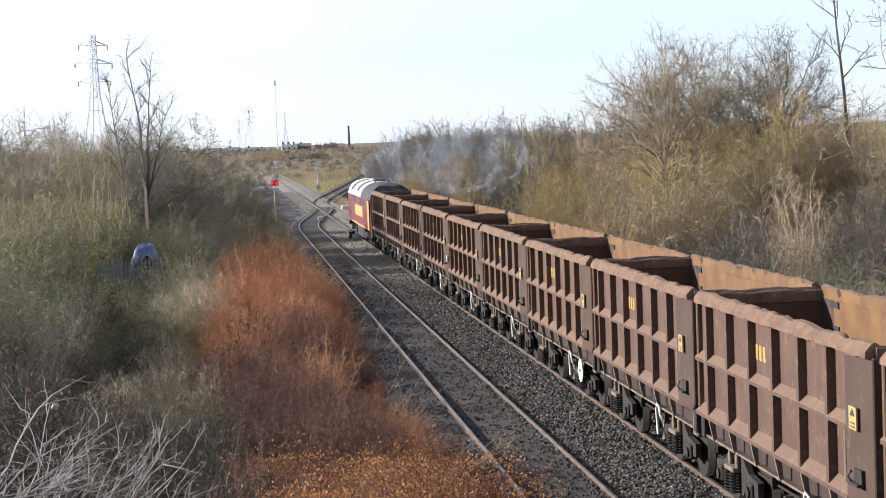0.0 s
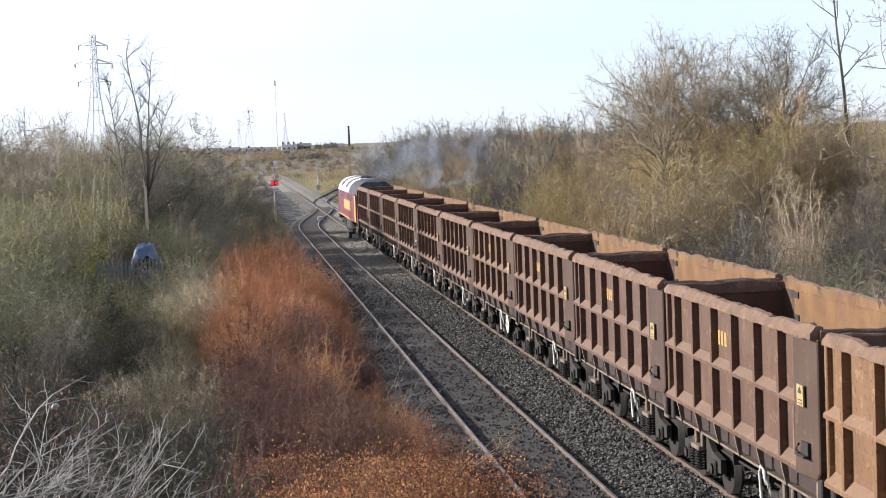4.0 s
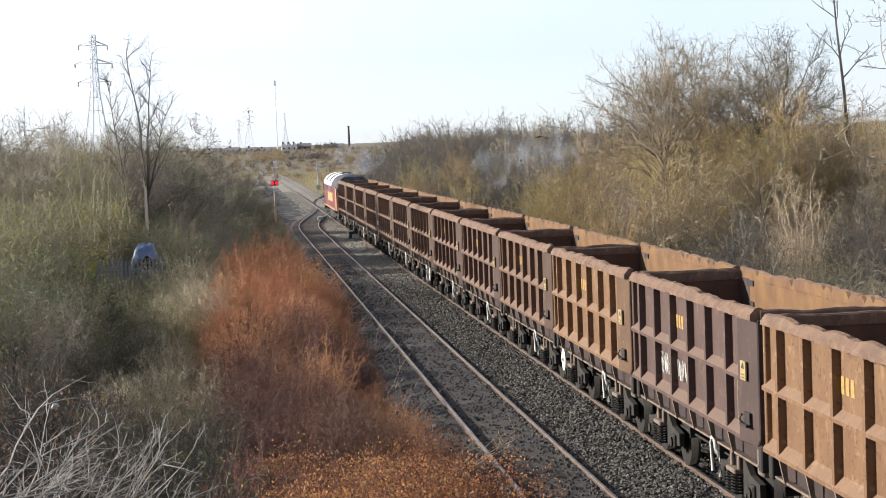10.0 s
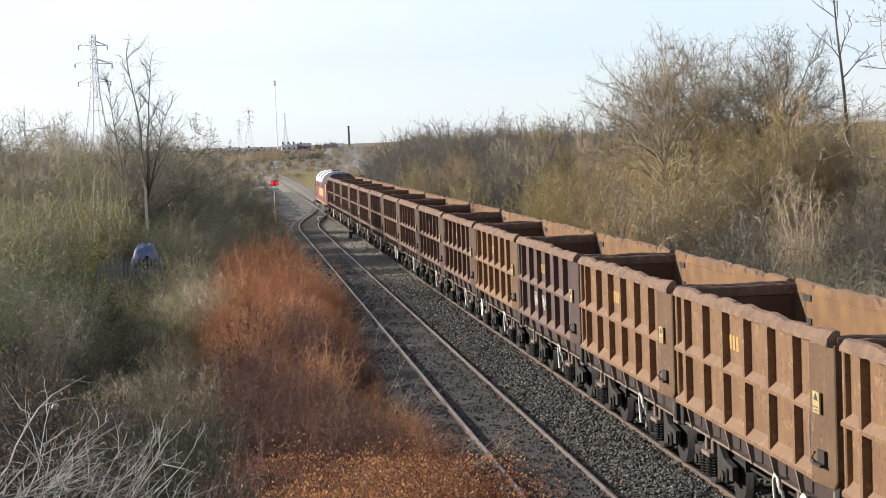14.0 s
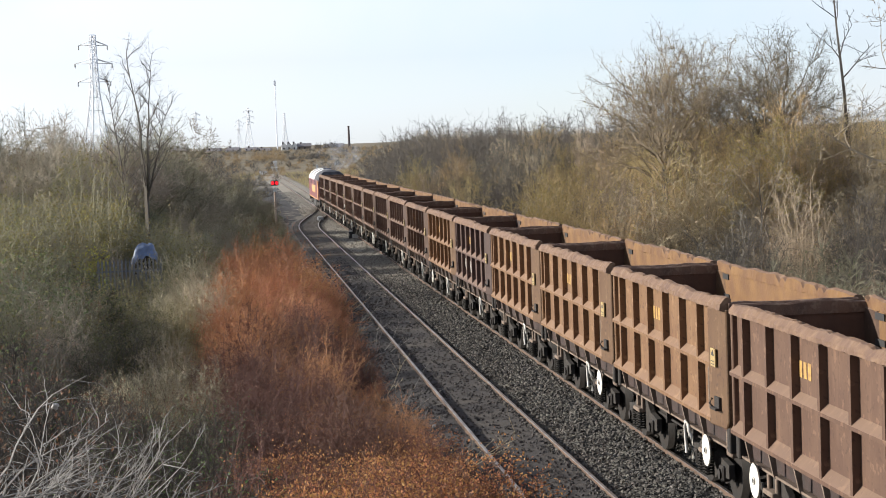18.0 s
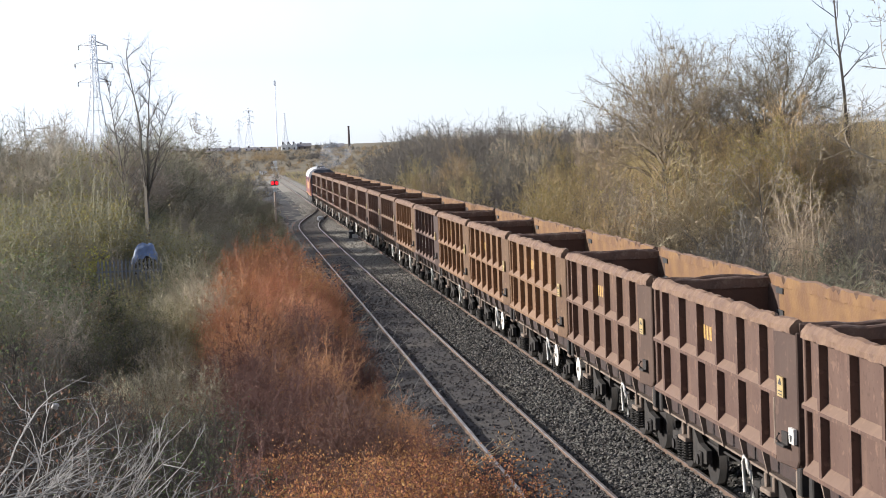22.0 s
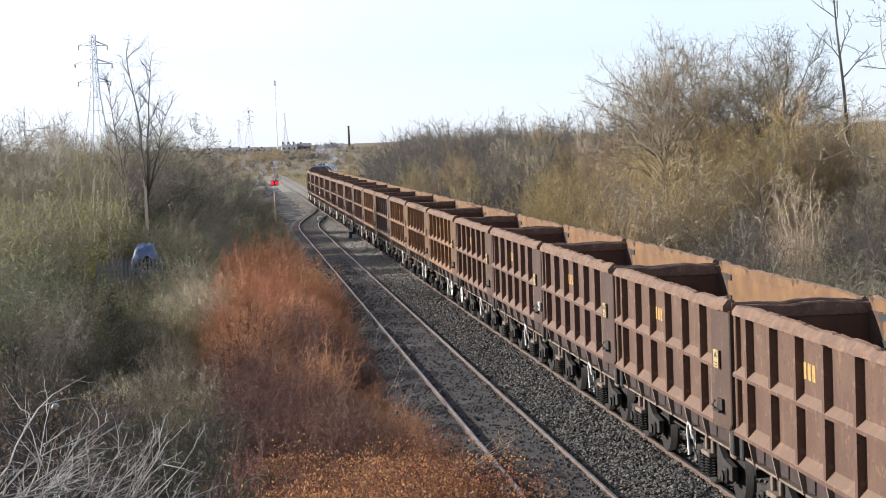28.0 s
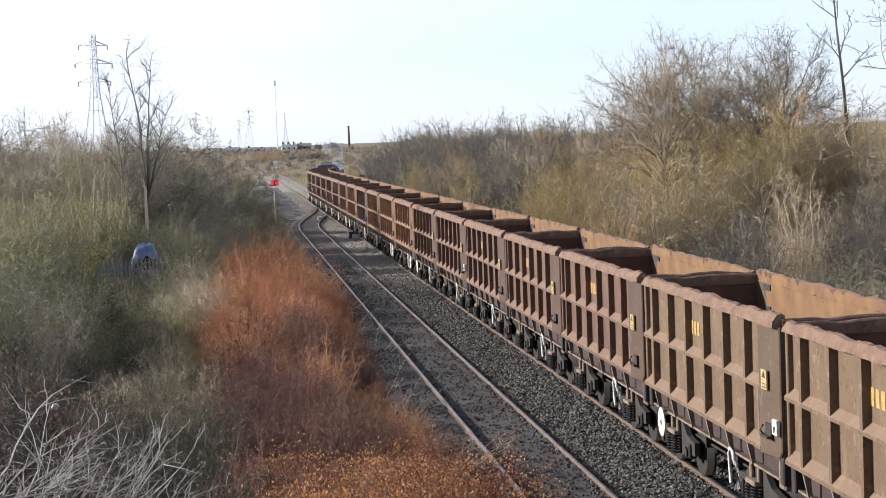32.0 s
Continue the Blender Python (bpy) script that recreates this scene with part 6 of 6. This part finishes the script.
def cinder_patch():
    """Dark cinders where the other line swings away."""
    bm = bmesh.new()
    n, m = 110, 12
    rows = []
    for j in range(n + 1):
        y = 140 + 150 * j / n
        x1 = min(left_line(y) - 1.45, 6.9)
        row = [bm.verts.new((1.6 + 0.4 * math.sin(y), y, -0.75))]
        for i in range(m):
            x = 2.4 + (x1 - 2.4) * i / (m - 1)
            rough = 0.10 * noise.noise((x * 1.3, y * 0.6, 2)) + 0.06 * noise.noise((x * 3, y * 1.5, 5))
            row.append(bm.verts.new((x, y, -0.14 + (rough if i < m - 1 else 0))))
        rows.append(row)
    for a, b in zip(rows, rows[1:]):
        for i in range(m):
            bm.faces.new((a[i], a[i + 1], b[i + 1], b[i]))
    tagged(part("cinder_ground", bm, M_CINDER), "dark cinder ground beside the junction", "ground", kind="structure")


def smoke_puffs():
    """Diesel exhaust in soft see-through puffs."""
    m = bpy.data.materials.new("thin_blue_exhaust")
    m.use_nodes = True
    n, l = m.node_tree.nodes, m.node_tree.links
    b = n.new("ShaderNodeBsdfTranslucent")
    b.inputs["Color"].default_value = (0.60, 0.70, 0.88, 1)
    tr = n.new("ShaderNodeBsdfTransparent")
    mx = n.new("ShaderNodeMixShader")
    tc = n.new("ShaderNodeTexCoord")
    nz = n.new("ShaderNodeTexNoise")
    nz.inputs["Scale"].default_value, nz.inputs["Detail"].default_value = 0.55, 5.0
    l.new(tc.outputs["Object"], nz.inputs["Vector"])
    mr = n.new("ShaderNodeMapRange")
    mr.inputs["From Min"].default_value, mr.inputs["From Max"].default_value = 0.44, 0.72
    mr.inputs["To Max"].default_value = 0.085
    l.new(nz.outputs["Fac"], mr.inputs["Value"])
    l.new(mr.outputs["Result"], mx.inputs["Fac"])
    l.new(tr.outputs[0], mx.inputs[1])
    l.new(b.outputs[0], mx.inputs[2])
    l.new(mx.outputs[0], n["Material Output"].inputs["Surface"])
    rng = random.Random(91)
    puffs = []
    for k in range(6):
        bm = bmesh.new()
        r = rng.uniform(1.3, 2.0)
        bmesh.ops.create_icosphere(bm, subdivisions=3, radius=r)
        for v in bm.verts:
            q = v.co * 1.1 + Vector((k * 7.0, 0, 0))
            v.co *= 1 + 0.35 * noise.noise(q) + 0.15 * noise.noise(q * 2.7)
        for f in bm.faces:
            f.smooth = True
        ob = part("smoke_puff", bm, m)
        tagged(ob, "thin bluish puff of diesel exhaust smoke", "smoke", "exhaust smoke")
        puffs.append(ob)
    return puffs


colour_light_signal()
far_signal()
shunt_signal()
point_boxes()
palisade()
tarpaulin_stack()
skyline()
field_sheds()
litter()
dry_grass()
cinder_patch()
PUFFS = smoke_puffs()


# ---- movement ----
# distance covered by the train since the start
TRAVEL = [(0, 0.2), (2, 5.78), (4, 12.0), (6, 18.95), (8, 26.35), (10, 34.02), (12, 41.65), (14, 49.25), (16, 56.8), (18, 64.4), (20, 72.0), (22, 79.48), (24, 86.92), (26, 94.45), (28, 102.2), (30, 110.18), (32, 118.34)]
FRONT = 108.3     # front of the leading wagon at the start


def travelled(t):
    """Distance at any time, gliding through the table."""
    k = min(len(TRAVEL) - 2, max(0, int(t // 2)))

    def slope(i):
        a, b = TRAVEL[max(0, i - 1)], TRAVEL[min(len(TRAVEL) - 1, i + 1)]
        return (b[1] - a[1]) / (b[0] - a[0])
    (t0, s0), (t1, s1) = TRAVEL[k], TRAVEL[k + 1]
    u, h = (t - t0) / (t1 - t0), t1 - t0
    return (2 * u ** 3 - 3 * u ** 2 + 1) * s0 + (u ** 3 - 2 * u ** 2 + u) * h * slope(k) + (3 * u ** 2 - 2 * u ** 3) * s1 + (u ** 3 - u ** 2) * h * slope(k + 1)


def along(s):
    """The point of the train's way at a distance s along it."""
    y = s
    if s > 200:
        y, left = 200.0, s - 200.0
        while left > 0:
            slope = branch_line(y + 0.25) - branch_line(y - 0.25)
            step = min(0.5, left)
            y += step / math.hypot(1.0, slope * 2)
            left -= step
    return branch_line(y), y


def on_rails(s, half):
    """The pose of a vehicle whose bogies stand that far before and behind its middle."""
    (x0, y0), (x1, y1) = along(s - half), along(s + half)
    return pose((x0 + x1) / 2, (y0 + y1) / 2, 0, 0, 0, -math.degrees(math.atan2(x1 - x0, y1 - y0)))


def share_turning(leader, others):
    """The other wheelsets turn as their leader does."""
    for o in others:
        o.rotation_mode = "QUATERNION"
        o.animation_data_create()
        o.animation_data.action = leader.animation_data.action
        o.animation_data.action_slot = leader.animation_data.action_slot


def motions():
    times = [float(t) for t in range(0, 33)]
    for i, w in enumerate(WAGONS):
        mid = FRONT - PITCH_L * (i + 0.5)
        walk(w, [(t, on_rails(mid + travelled(t), 2.72)) for t in times])
    walk(LOCO, [(t, on_rails(FRONT + 11.0 + travelled(t), 6.4)) for t in times])
    groups = {}
    for thing in (*WAGONS, LOCO):
        for o in thing.children_recursive:
            if o.name.split(".")[0] == "wheelset":
                groups.setdefault((thing is LOCO, round(o.location.y, 2)), []).append(o)
    # exhaust: hangs over the leading wagons at first, then thins out and drifts away over the bank
    rng = random.Random(3)
    for k, puff in enumerate(PUFFS):
        dx, dy, dz = 0.6 + 0.75 * k, 3.0 - 4.2 * k, 4.8 + 0.35 * (k % 3)
        leave = 40.0 if k < 2 else rng.uniform(4.0, 10.0)
        rows, x, y = [], XT + dx, FRONT + 9.0 + dy
        for t in range(0, 33):
            if t < leave:
                y = FRONT + 9.0 + dy + travelled(t) - 0.25 * t
            else:
                x, y = x + 2.0, y + 0.6
            rows.append((float(t), pose(x + branch_line(y) - XT, y, dz + 0.02 * t + (-0.22 * (t - leave) if t > leave else 0), 0, 0, t * 6.0 + k * 40)))
        walk(puff, rows)
    steps = [k * 0.15 for k in range(214)] + [32.0]
    for (big, y), wheels in groups.items():
        r = 0.53 if big else 0.46
        walk(wheels[0], [(t, pose(0, y, r, -math.degrees(travelled(t) / r))) for t in steps])
        share_turning(wheels[0], wheels[1:])


motions()
